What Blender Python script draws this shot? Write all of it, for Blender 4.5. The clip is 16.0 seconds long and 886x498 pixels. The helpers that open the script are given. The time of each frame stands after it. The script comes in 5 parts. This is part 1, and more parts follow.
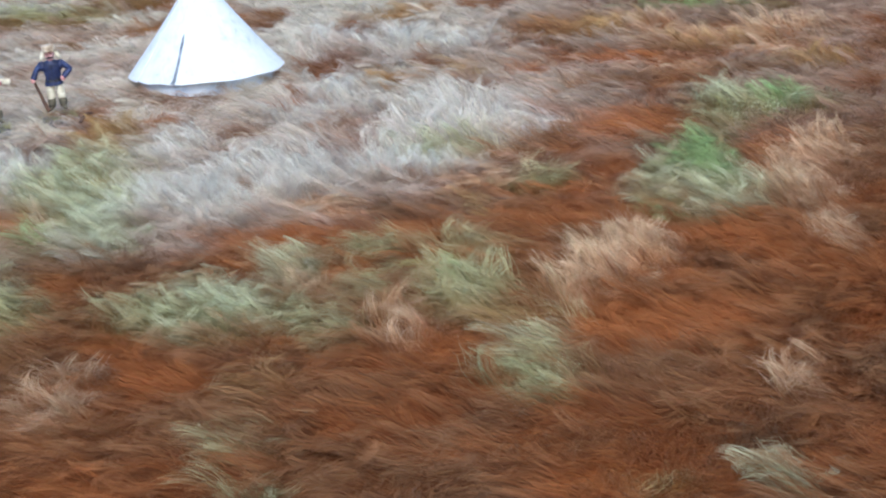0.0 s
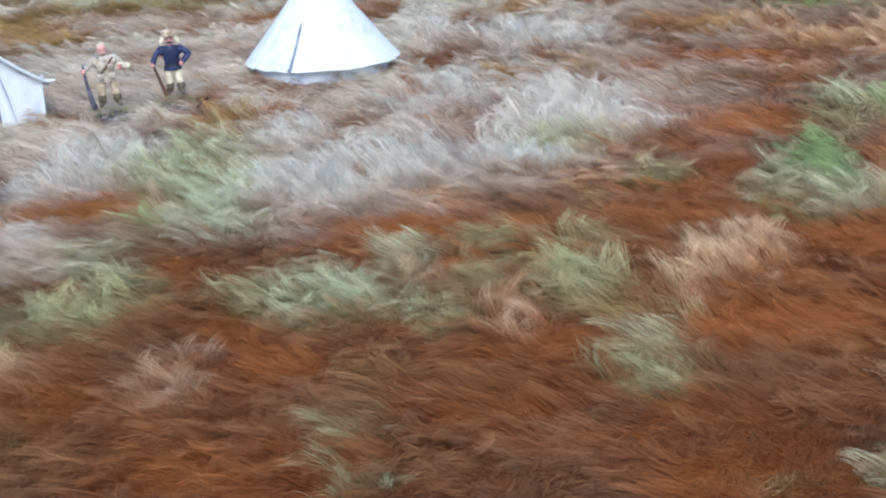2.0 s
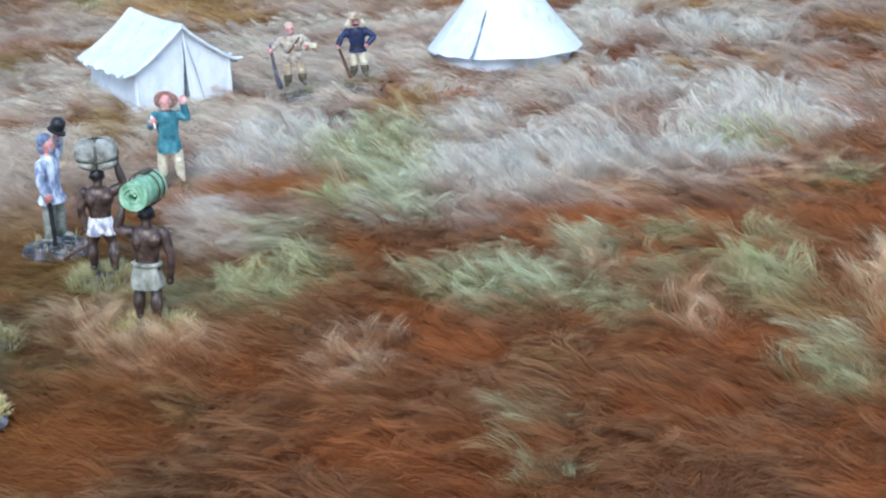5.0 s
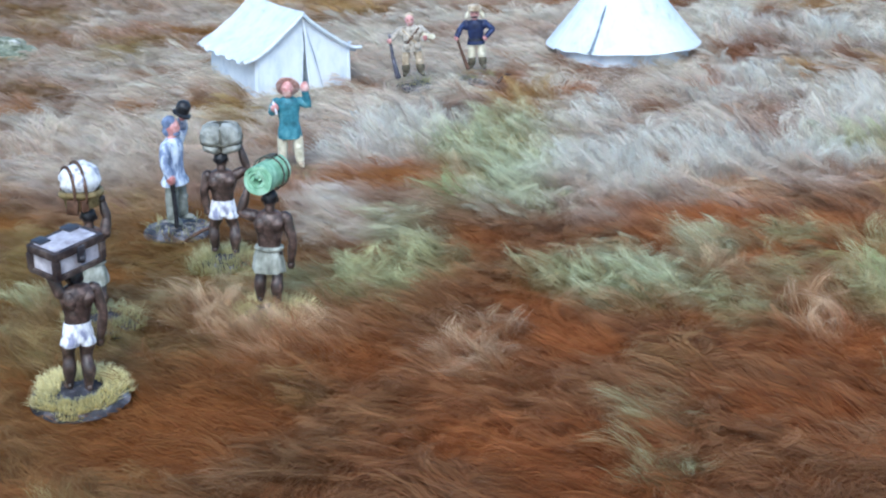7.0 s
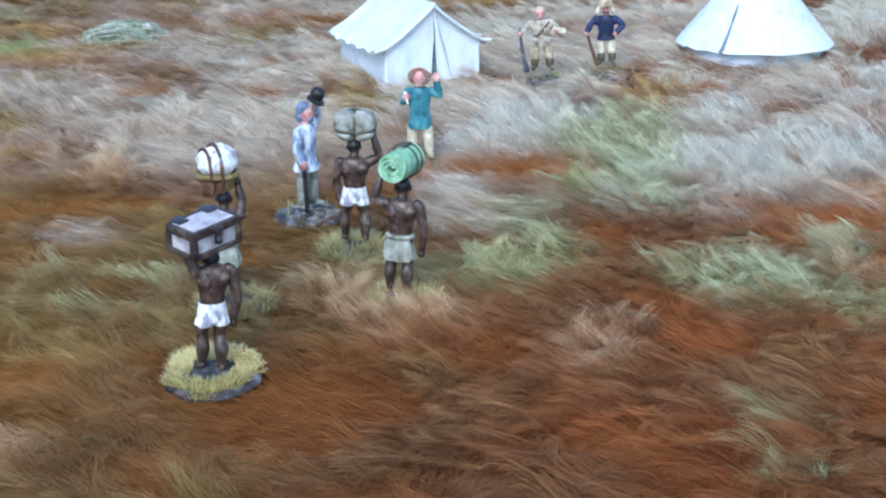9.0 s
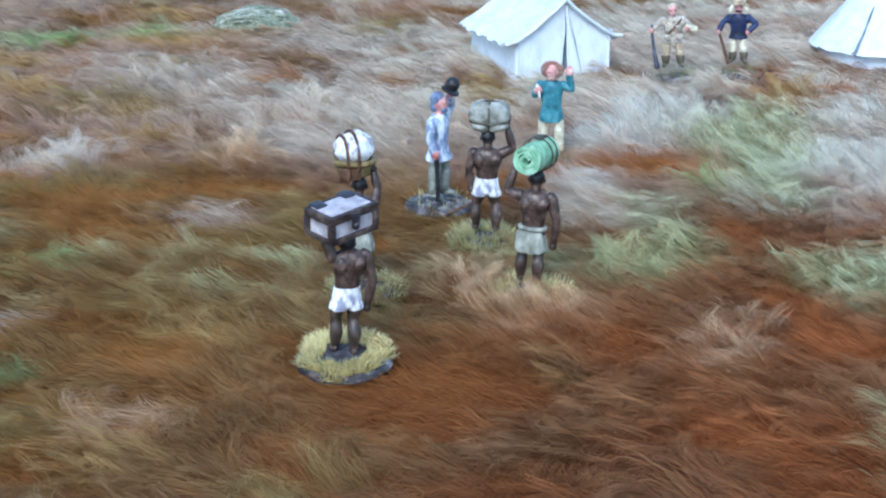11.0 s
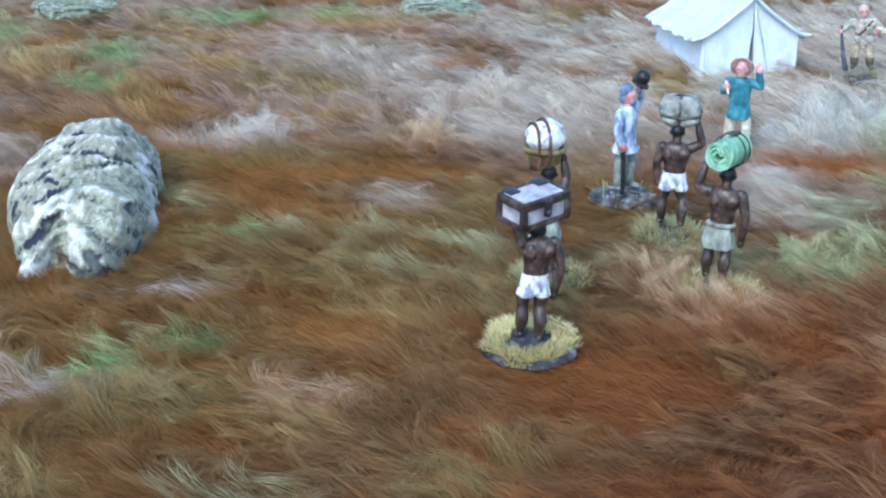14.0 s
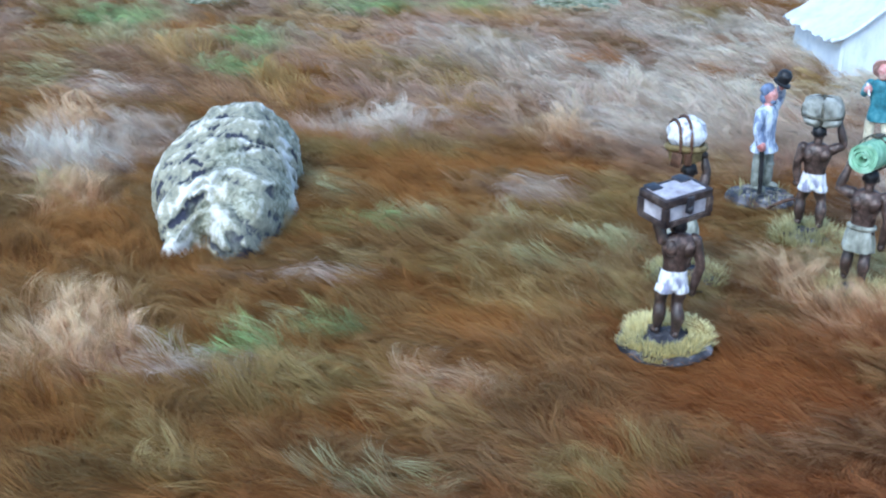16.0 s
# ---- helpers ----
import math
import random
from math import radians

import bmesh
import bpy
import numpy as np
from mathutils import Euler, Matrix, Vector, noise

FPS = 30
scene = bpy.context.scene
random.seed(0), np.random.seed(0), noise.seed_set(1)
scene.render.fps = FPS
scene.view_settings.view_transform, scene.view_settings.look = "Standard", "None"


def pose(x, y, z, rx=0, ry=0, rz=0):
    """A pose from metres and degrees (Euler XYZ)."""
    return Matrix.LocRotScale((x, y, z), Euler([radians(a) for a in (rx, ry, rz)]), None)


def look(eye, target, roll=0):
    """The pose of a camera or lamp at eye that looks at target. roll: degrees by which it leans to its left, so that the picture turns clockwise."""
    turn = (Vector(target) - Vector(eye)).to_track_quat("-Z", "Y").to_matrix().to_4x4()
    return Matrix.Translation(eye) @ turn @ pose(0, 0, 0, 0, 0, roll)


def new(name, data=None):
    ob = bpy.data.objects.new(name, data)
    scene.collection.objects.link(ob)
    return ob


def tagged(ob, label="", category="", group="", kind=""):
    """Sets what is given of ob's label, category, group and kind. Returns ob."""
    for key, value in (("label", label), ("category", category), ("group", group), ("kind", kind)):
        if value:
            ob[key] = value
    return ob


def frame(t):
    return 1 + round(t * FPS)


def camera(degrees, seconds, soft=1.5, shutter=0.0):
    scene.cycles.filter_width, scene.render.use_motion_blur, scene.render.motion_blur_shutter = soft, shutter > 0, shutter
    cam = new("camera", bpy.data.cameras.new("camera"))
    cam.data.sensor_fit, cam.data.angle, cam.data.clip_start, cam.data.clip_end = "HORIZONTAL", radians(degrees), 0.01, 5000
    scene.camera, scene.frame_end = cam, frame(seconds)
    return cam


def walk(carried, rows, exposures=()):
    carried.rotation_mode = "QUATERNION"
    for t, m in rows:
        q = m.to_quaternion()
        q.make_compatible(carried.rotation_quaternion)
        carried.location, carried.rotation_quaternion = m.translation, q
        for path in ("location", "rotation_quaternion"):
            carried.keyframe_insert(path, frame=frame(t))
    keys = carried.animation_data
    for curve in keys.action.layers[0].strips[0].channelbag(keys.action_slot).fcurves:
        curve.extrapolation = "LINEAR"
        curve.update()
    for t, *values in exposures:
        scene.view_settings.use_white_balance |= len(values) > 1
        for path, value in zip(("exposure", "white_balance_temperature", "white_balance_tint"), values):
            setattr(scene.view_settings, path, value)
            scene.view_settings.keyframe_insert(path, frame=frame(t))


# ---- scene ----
cam = camera(29.0, 16.0, soft=2.2)
# seconds, eye in metres, turn in degrees
PATH = [
    (0.0, 0.08891, -0.09384, 0.16790, 71.534, 3.941, 3.414),
    (0.5, 0.08743, -0.09330, 0.16728, 71.572, 3.785, 4.297),
    (1.0, 0.08575, -0.09293, 0.16664, 71.627, 3.603, 5.218),
    (1.5, 0.08451, -0.09417, 0.16732, 71.592, 3.504, 6.096),
    (2.0, 0.08290, -0.09426, 0.16688, 71.629, 3.278, 7.042),
    (2.5, 0.08129, -0.09493, 0.16714, 71.626, 3.136, 8.132),
    (3.0, 0.07965, -0.09537, 0.16678, 71.647, 2.940, 9.167),
    (3.5, 0.07831, -0.09649, 0.16723, 71.602, 2.729, 9.998),
    (4.0, 0.07686, -0.09668, 0.16689, 71.622, 2.585, 10.933),
    (6.5, 0.07026, -0.09916, 0.16640, 71.565, 1.717, 15.548),
    (7.0, 0.06863, -0.09980, 0.16615, 71.575, 1.532, 16.491),
    (7.5, 0.06755, -0.10016, 0.16588, 71.571, 1.385, 17.355),
    (8.0, 0.06633, -0.10101, 0.16590, 71.553, 1.225, 18.293),
    (8.5, 0.06503, -0.10178, 0.16568, 71.542, 1.049, 19.339),
    (9.0, 0.06324, -0.10249, 0.16544, 71.500, 0.836, 20.572),
    (11.5, 0.05747, -0.10881, 0.16591, 71.264, -0.066, 25.606),
    (12.0, 0.05614, -0.10975, 0.16573, 71.220, -0.236, 26.578),
    (12.5, 0.05499, -0.11075, 0.16565, 71.149, -0.417, 27.659),
    (13.0, 0.05364, -0.11198, 0.16559, 71.095, -0.633, 28.667),
    (13.5, 0.05280, -0.11241, 0.16513, 71.067, -0.731, 29.519),
    (14.0, 0.05161, -0.11392, 0.16554, 70.966, -0.924, 30.464),
    (14.5, 0.05066, -0.11521, 0.16551, 70.909, -1.071, 31.402),
    (15.0, 0.04949, -0.11717, 0.16575, 70.807, -1.252, 32.573),
    (15.5, 0.04821, -0.11867, 0.16566, 70.721, -1.440, 33.758),
    (16.0, 0.04754, -0.12019, 0.16599, 70.622, -1.566, 34.703),
]
walk(cam, [(t, pose(x, y, z, rx, ry, rz)) for t, x, y, z, rx, ry, rz in PATH], [(0.0, 0.78, 6100, 7), (4.0, 0.79, 5900, 5), (8.0, 0.83, 5580, 1), (12.0, 0.85, 5360, 0), (16.0, 0.90, 5280, 0)])

# ---- light: soft daylight of a room, from high up behind the camera ----
SUN_EL, SUN_AZ = 46.0, 170.0
world = bpy.data.worlds.new("room_daylight")
scene.world = world
world.use_nodes = True
wn = world.node_tree
sky = wn.nodes.new("ShaderNodeTexSky")
sky.sky_type, sky.sun_disc = "NISHITA", False
sky.sun_elevation, sky.sun_rotation = radians(SUN_EL), radians(SUN_AZ)
sky.air_density, sky.dust_density = 1.0, 1.2
wn.nodes["Background"].inputs["Strength"].default_value = 0.15
wn.links.new(sky.outputs[0], wn.nodes["Background"].inputs["Color"])
sun_data = bpy.data.lights.new("sun", "SUN")
sun_data.energy, sun_data.angle, sun_data.color = 1.3, radians(30), (1.0, 0.98, 0.95)
sun = new("sun", sun_data)
sun.matrix_world = look((0.05, -1.25, 1.75), (-0.2, 0.4, 0.0))

# ---- materials ----
MM = 0.001


def material(name, rough=0.6, metal=0.0, spec=0.4):
    m = bpy.data.materials.new(name)
    m.use_nodes = True
    b = m.node_tree.nodes["Principled BSDF"]
    b.inputs["Roughness"].default_value, b.inputs["Metallic"].default_value = rough, metal
    b.inputs["Specular IOR Level"].default_value = spec
    return m, m.node_tree, b


def ramp(tree, source, stops):
    r = tree.nodes.new("ShaderNodeValToRGB")
    el = r.color_ramp.elements
    while len(el) < len(stops):
        el.new(0.5)
    for e, (p, c) in zip(el, stops):
        e.position, e.color = p, (*c, 1)
    tree.links.new(source, r.inputs["Fac"])
    return r.outputs["Color"]


def coords(tree, scale):
    tc = tree.nodes.new("ShaderNodeTexCoord")
    mp = tree.nodes.new("ShaderNodeMapping")
    mp.inputs["Scale"].default_value = scale
    tree.links.new(tc.outputs["Object"], mp.inputs["Vector"])
    return mp.outputs["Vector"]


def noise_tex(tree, vector, scale, detail=4.0, rough=0.6, distort=0.0):
    n = tree.nodes.new("ShaderNodeTexNoise")
    n.inputs["Scale"].default_value, n.inputs["Detail"].default_value = scale, detail
    n.inputs["Roughness"].default_value, n.inputs["Distortion"].default_value = rough, distort
    tree.links.new(vector, n.inputs["Vector"])
    return n.outputs["Fac"]


def bump(tree, b, height, distance, strength=0.6):
    n = tree.nodes.new("ShaderNodeBump")
    n.inputs["Strength"].default_value, n.inputs["Distance"].default_value = strength, distance
    tree.links.new(height, n.inputs["Height"])
    tree.links.new(n.outputs["Normal"], b.inputs["Normal"])


def painted(name, dark, mid, light, rough=0.6, grain=900.0, relief=0.12, spec=0.35, stretch=(1, 1, 1), low=0.36):
    """Brush-painted casting: a wash in the hollows of a fine grain, a dry-brushed lighter coat over it."""
    m, tree, b = material(name, rough, 0.0, spec)
    v = coords(tree, stretch)
    n1 = noise_tex(tree, v, grain, 3.0, 0.55)
    n2 = noise_tex(tree, v, grain * 0.28, 4.0, 0.6, 0.6)
    mix = tree.nodes.new("ShaderNodeMath")
    mix.operation = "MULTIPLY_ADD"
    tree.links.new(n2, mix.inputs[0])
    mix.inputs[1].default_value = 0.62
    half = tree.nodes.new("ShaderNodeMath")
    half.operation = "MULTIPLY"
    half.inputs[1].default_value = 0.38
    tree.links.new(n1, half.inputs[0])
    tree.links.new(half.outputs[0], mix.inputs[2])
    col = ramp(tree, mix.outputs[0], [(low, dark), (0.5, mid), (0.64, light)])
    tree.links.new(col, b.inputs["Base Color"])
    bump(tree, b, mix.outputs[0], relief * MM * 3, 0.5)
    return m


SKIN = painted("dark_brown_paint", (0.020, 0.012, 0.010), (0.052, 0.032, 0.027), (0.20, 0.130, 0.110), 0.4, 560, 0.25, 0.5)
FLESH = painted("flesh_paint", (0.36, 0.12, 0.12), (0.66, 0.33, 0.31), (0.86, 0.60, 0.58), 0.5, 900)
HAIR = painted("black_paint", (0.008, 0.008, 0.010), (0.018, 0.018, 0.022), (0.05, 0.05, 0.06), 0.4, 1400)
WHITE = painted("white_cloth_paint", (0.28, 0.28, 0.40), (0.80, 0.79, 0.83), (0.90, 0.90, 0.92), 0.6, 700, 0.2, 0.35, (1.4, 1.4, 0.55), 0.41)
SAGE = painted("grey_green_cloth_paint", (0.13, 0.135, 0.115), (0.34, 0.345, 0.30), (0.72, 0.73, 0.69), 0.65, 300, 0.25, 0.35, (1.7, 1.7, 0.9), 0.38)
BLUE = painted("pale_blue_cloth_paint", (0.22, 0.27, 0.42), (0.60, 0.67, 0.82), (0.90, 0.93, 0.96), 0.6, 460, 0.25, 0.35, (1.9, 1.9, 0.7), 0.42)
SLATE = painted("slate_blue_paint", (0.08, 0.10, 0.18), (0.18, 0.23, 0.36), (0.36, 0.42, 0.56), 0.55, 600)
GREY = painted("grey_green_trouser_paint", (0.13, 0.14, 0.12), (0.27, 0.28, 0.25), (0.42, 0.43, 0.40), 0.65, 600)
TEAL = painted("teal_cloth_paint", (0.022, 0.095, 0.125), (0.062, 0.225, 0.285), (0.18, 0.40, 0.45), 0.5, 420)
CREAM = painted("cream_cloth_paint", (0.42, 0.37, 0.25), (0.71, 0.65, 0.50), (0.84, 0.79, 0.67), 0.6, 500)
STRAWHAT = painted("reddish_straw_paint", (0.30, 0.14, 0.12), (0.50, 0.30, 0.26), (0.68, 0.50, 0.45), 0.6, 900)
NAVY = painted("navy_cloth_paint", (0.006, 0.009, 0.030), (0.014, 0.022, 0.075), (0.045, 0.065, 0.16), 0.5, 420)
KHAKI = painted("khaki_cloth_paint", (0.24, 0.17, 0.11), (0.54, 0.43, 0.31), (0.74, 0.65, 0.52), 0.65, 500)
DRAB = painted("drab_cloth_paint", (0.20, 0.165, 0.135), (0.44, 0.385, 0.325), (0.68, 0.62, 0.55), 0.65, 700, 0.25)
GAITER = painted("drab_gaiter_paint", (0.050, 0.042, 0.030), (0.135, 0.115, 0.080), (0.25, 0.22, 0.165), 0.65, 700)
LEATHER = painted("brown_leather_paint", (0.040, 0.018, 0.010), (0.105, 0.052, 0.032), (0.19, 0.11, 0.075), 0.45, 700)
STEEL = painted("gunmetal_paint", (0.03, 0.03, 0.045), (0.075, 0.075, 0.11), (0.22, 0.22, 0.28), 0.35, 900, 0.08, 0.6)
BALE = painted("grey_canvas_paint", (0.12, 0.12, 0.105), (0.33, 0.33, 0.30), (0.62, 0.62, 0.58), 0.7, 330)
ROPE = painted("dark_cord_paint", (0.035, 0.030, 0.022), (0.085, 0.080, 0.060), (0.16, 0.15, 0.12), 0.7, 900)
ROLL = painted("green_blanket_paint", (0.13, 0.29, 0.17), (0.29, 0.51, 0.34), (0.47, 0.69, 0.53), 0.7, 420)
MUSTARD = painted("mustard_canvas_paint", (0.09, 0.06, 0.020), (0.20, 0.145, 0.060), (0.33, 0.25, 0.12), 0.65, 500)
PANEL = painted("pale_lilac_panel_paint", (0.26, 0.22, 0.24), (0.47, 0.44, 0.49), (0.68, 0.64, 0.69), 0.55, 420)
FRAMEWOOD = painted("dark_wood_paint", (0.018, 0.013, 0.016), (0.058, 0.041, 0.038), (0.15, 0.115, 0.10), 0.5, 600)
IRON = painted("black_iron_paint", (0.010, 0.010, 0.014), (0.028, 0.027, 0.035), (0.08, 0.08, 0.10), 0.4, 900, 0.08, 0.6)
BASE = painted("dark_grey_base_paint", (0.018, 0.017, 0.020), (0.065, 0.060, 0.070), (0.30, 0.29, 0.32), 0.6, 420, 0.3)
PEBBLE = painted("grey_pebble_paint", (0.08, 0.07, 0.06), (0.24, 0.22, 0.20), (0.48, 0.46, 0.44), 0.7, 420, 0.3)


def canvas_material():
    m, tree, b = material("white_tent_canvas", 0.75, 0.0, 0.25)
    v = coords(tree, (1, 1, 1))
    n1 = noise_tex(tree, v, 60, 5.0, 0.6, 0.4)
    n2 = noise_tex(tree, coords(tree, (1, 1, 0.5)), 260, 5.0, 0.65, 0.5)
    mul = tree.nodes.new("ShaderNodeMath")
    mul.operation = "MULTIPLY_ADD"
    half = tree.nodes.new("ShaderNodeMath")
    half.operation = "MULTIPLY"
    half.inputs[1].default_value = 0.55
    tree.links.new(n2, half.inputs[0])
    tree.links.new(n1, mul.inputs[0])
    mul.inputs[1].default_value = 0.45
    tree.links.new(half.outputs[0], mul.inputs[2])
    col = ramp(tree, mul.outputs[0], [(0.31, (0.40, 0.45, 0.54)), (0.41, (0.61, 0.66, 0.74)), (0.50, (0.69, 0.73, 0.79)), (0.62, (0.74, 0.77, 0.82))])
    tree.links.new(col, b.inputs["Base Color"])
    bump(tree, b, n2, 0.35 * MM, 0.5)
    return m


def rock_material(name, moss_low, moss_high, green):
    """Cast rock: shading painted into the colour by relief, a dark wash in the hollows and white dry-brushed on the
    lips; grey-olive body, moss flock in places.
    """
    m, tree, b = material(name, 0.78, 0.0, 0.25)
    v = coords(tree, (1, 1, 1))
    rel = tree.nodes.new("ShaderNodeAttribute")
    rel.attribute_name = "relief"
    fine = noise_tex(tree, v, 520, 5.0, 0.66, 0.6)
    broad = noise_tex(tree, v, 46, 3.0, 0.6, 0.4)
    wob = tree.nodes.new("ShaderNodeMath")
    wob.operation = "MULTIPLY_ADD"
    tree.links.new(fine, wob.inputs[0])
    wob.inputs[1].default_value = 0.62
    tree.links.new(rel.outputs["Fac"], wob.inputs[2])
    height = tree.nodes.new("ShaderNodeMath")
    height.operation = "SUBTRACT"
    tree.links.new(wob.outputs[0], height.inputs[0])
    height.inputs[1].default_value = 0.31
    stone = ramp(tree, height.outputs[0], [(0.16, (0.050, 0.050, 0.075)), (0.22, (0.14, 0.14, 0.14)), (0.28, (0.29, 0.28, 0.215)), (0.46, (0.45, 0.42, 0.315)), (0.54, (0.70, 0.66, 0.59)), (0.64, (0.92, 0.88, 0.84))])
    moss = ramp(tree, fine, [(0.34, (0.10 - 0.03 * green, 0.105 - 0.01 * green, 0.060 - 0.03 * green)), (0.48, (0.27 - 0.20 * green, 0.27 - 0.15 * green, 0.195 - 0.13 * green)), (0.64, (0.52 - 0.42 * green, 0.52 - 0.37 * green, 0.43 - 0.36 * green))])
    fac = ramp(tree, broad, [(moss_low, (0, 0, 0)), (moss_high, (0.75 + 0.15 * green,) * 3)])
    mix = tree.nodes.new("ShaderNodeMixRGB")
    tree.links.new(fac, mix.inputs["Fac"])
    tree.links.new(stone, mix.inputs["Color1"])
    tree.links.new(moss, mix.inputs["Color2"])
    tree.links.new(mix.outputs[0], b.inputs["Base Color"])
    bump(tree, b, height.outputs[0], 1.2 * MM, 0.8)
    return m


def fibre_material(name, rough=0.55, through_light=0.42):
    """Dyed fibres: the dye is stored on the strands, from root to tip."""
    m, tree, b = material(name, rough, 0.0, 0.12)
    at = tree.nodes.new("ShaderNodeAttribute")
    at.attribute_name = "dye"
    tr = tree.nodes.new("ShaderNodeBsdfTranslucent")
    mx = tree.nodes.new("ShaderNodeMixShader")
    mx.inputs["Fac"].default_value = through_light
    out = tree.nodes["Material Output"]
    tree.links.new(at.outputs["Color"], b.inputs["Base Color"])
    tree.links.new(at.outputs["Color"], tr.inputs["Color"])
    tree.links.new(b.outputs[0], mx.inputs[1])
    tree.links.new(tr.outputs[0], mx.inputs[2])
    tree.links.new(mx.outputs[0], out.inputs["Surface"])
    return m


def backing_material():
    m, tree, b = material("fur_backing", 0.9, 0.0, 0.1)
    at = tree.nodes.new("ShaderNodeAttribute")
    at.attribute_name = "dye"
    n = noise_tex(tree, coords(tree, (1, 1, 1)), 700, 4.0, 0.7)
    tint = ramp(tree, n, [(0.3, (0.55, 0.55, 0.55)), (0.7, (1.1, 1.1, 1.1))])
    mul = tree.nodes.new("ShaderNodeMixRGB")
    mul.blend_type = "MULTIPLY"
    mul.inputs["Fac"].default_value = 1.0
    tree.links.new(at.outputs["Color"], mul.inputs["Color1"])
    tree.links.new(tint, mul.inputs["Color2"])
    tree.links.new(mul.outputs[0], b.inputs["Base Color"])
    bump(tree, b, n, 1.0 * MM, 0.8)
    return m


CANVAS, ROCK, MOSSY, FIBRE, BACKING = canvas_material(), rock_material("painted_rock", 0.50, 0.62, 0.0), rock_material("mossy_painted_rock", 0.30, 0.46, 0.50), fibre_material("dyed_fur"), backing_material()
SEAM = painted("pale_grey_seam_paint", (0.34, 0.39, 0.47), (0.50, 0.55, 0.63), (0.66, 0.70, 0.76), 0.75, 300)
# Darker copy of the canvas colour: shade of slits and creases painted in.
SLIT_SHADE = painted("shadowed_canvas_edge_paint", (0.10, 0.12, 0.15), (0.22, 0.26, 0.31), (0.40, 0.45, 0.50), 0.7, 400)

# ---- mesh helpers, in millimetres ----


def link(name, bm, mats, parent=None, label="", smooth=True):
    for v in bm.verts:
        v.co *= MM
    bmesh.ops.recalc_face_normals(bm, faces=bm.faces)
    me = bpy.data.meshes.new(name)
    bm.to_mesh(me)
    bm.free()
    for m in mats if isinstance(mats, (list, tuple)) else [mats]:
        me.materials.append(m)
    if smooth:
        me.shade_smooth()
        me.set_sharp_from_angle(angle=radians(48))
    ob = new(name, me)
    if parent is not None:
        ob.parent = parent
    if label:
        ob["label"] = label
    return ob


def part(name, bm, mat, parent, label="", smooth=True):
    return link(name, bm, mat, parent, label, smooth)


def thing(name, x, y, z, rz=0.0, rx=0.0, ry=0.0):
    ob = new(name)
    ob.matrix_world = pose(x * MM, y * MM, z * MM, rx, ry, rz)
    return ob


def bridge(bm, rings, mi, caps=True):
    """Skin over closed rings of equal vertex count."""
    vs = [[bm.verts.new(p) for p in ring] for ring in rings]
    n = len(vs[0])
    for a, b in zip(vs, vs[1:]):
        for i in range(n):
            bm.faces.new((a[i], a[(i + 1) % n], b[(i + 1) % n], b[i])).material_index = mi
    if caps:
        bm.faces.new(vs[0][::-1]).material_index = mi
        bm.faces.new(vs[-1]).material_index = mi


def loft(bm, rings, mi=0, n=16, wob=0.0, seed=0):
    """Horizontal elliptic rings (cx, cy, z, rx, ry), lofted and closed with rounded ends."""
    rnd = random.Random(seed)
    ph = [rnd.uniform(0, 6.28) for _ in range(4)]
    out = []
    for k, (cx, cy, z, rx, ry) in enumerate(rings):
        ring = []
        for i in range(n):
            a = 2 * math.pi * i / n
            w = 1 + wob * (math.sin(3 * a + ph[0] + k) + 0.6 * math.sin(5 * a + ph[1] - 2 * k) + 0.5 * math.sin(8 * a + ph[2]))
            ring.append((cx + rx * w * math.cos(a), cy + ry * w * math.sin(a), z))
        out.append(ring)
    bridge(bm, out, mi)


def blob(bm, c, r, mi=0, rings=8, n=14, wob=0.0, seed=0, turn=None):
    m = (turn or Matrix.Identity(3)).to_3x3()
    rnd = random.Random(seed)
    off = Vector((rnd.uniform(0, 50), rnd.uniform(0, 50), rnd.uniform(0, 50)))
    out = []
    for k in range(rings + 1):
        th = math.pi * (0.04 + 0.92 * k / rings)
        ring = []
        for i in range(n):
            a = 2 * math.pi * i / n
            d = Vector((math.sin(th) * math.cos(a), math.sin(th) * math.sin(a), -math.cos(th)))
            s = 1 + (wob * noise.noise(d * 2.2 + off) if wob else 0)
            p = m @ Vector((d.x * r[0] * s, d.y * r[1] * s, d.z * r[2] * s))
            ring.append((c[0] + p.x, c[1] + p.y, c[2] + p.z))
        out.append(ring)
    bridge(bm, out, mi)


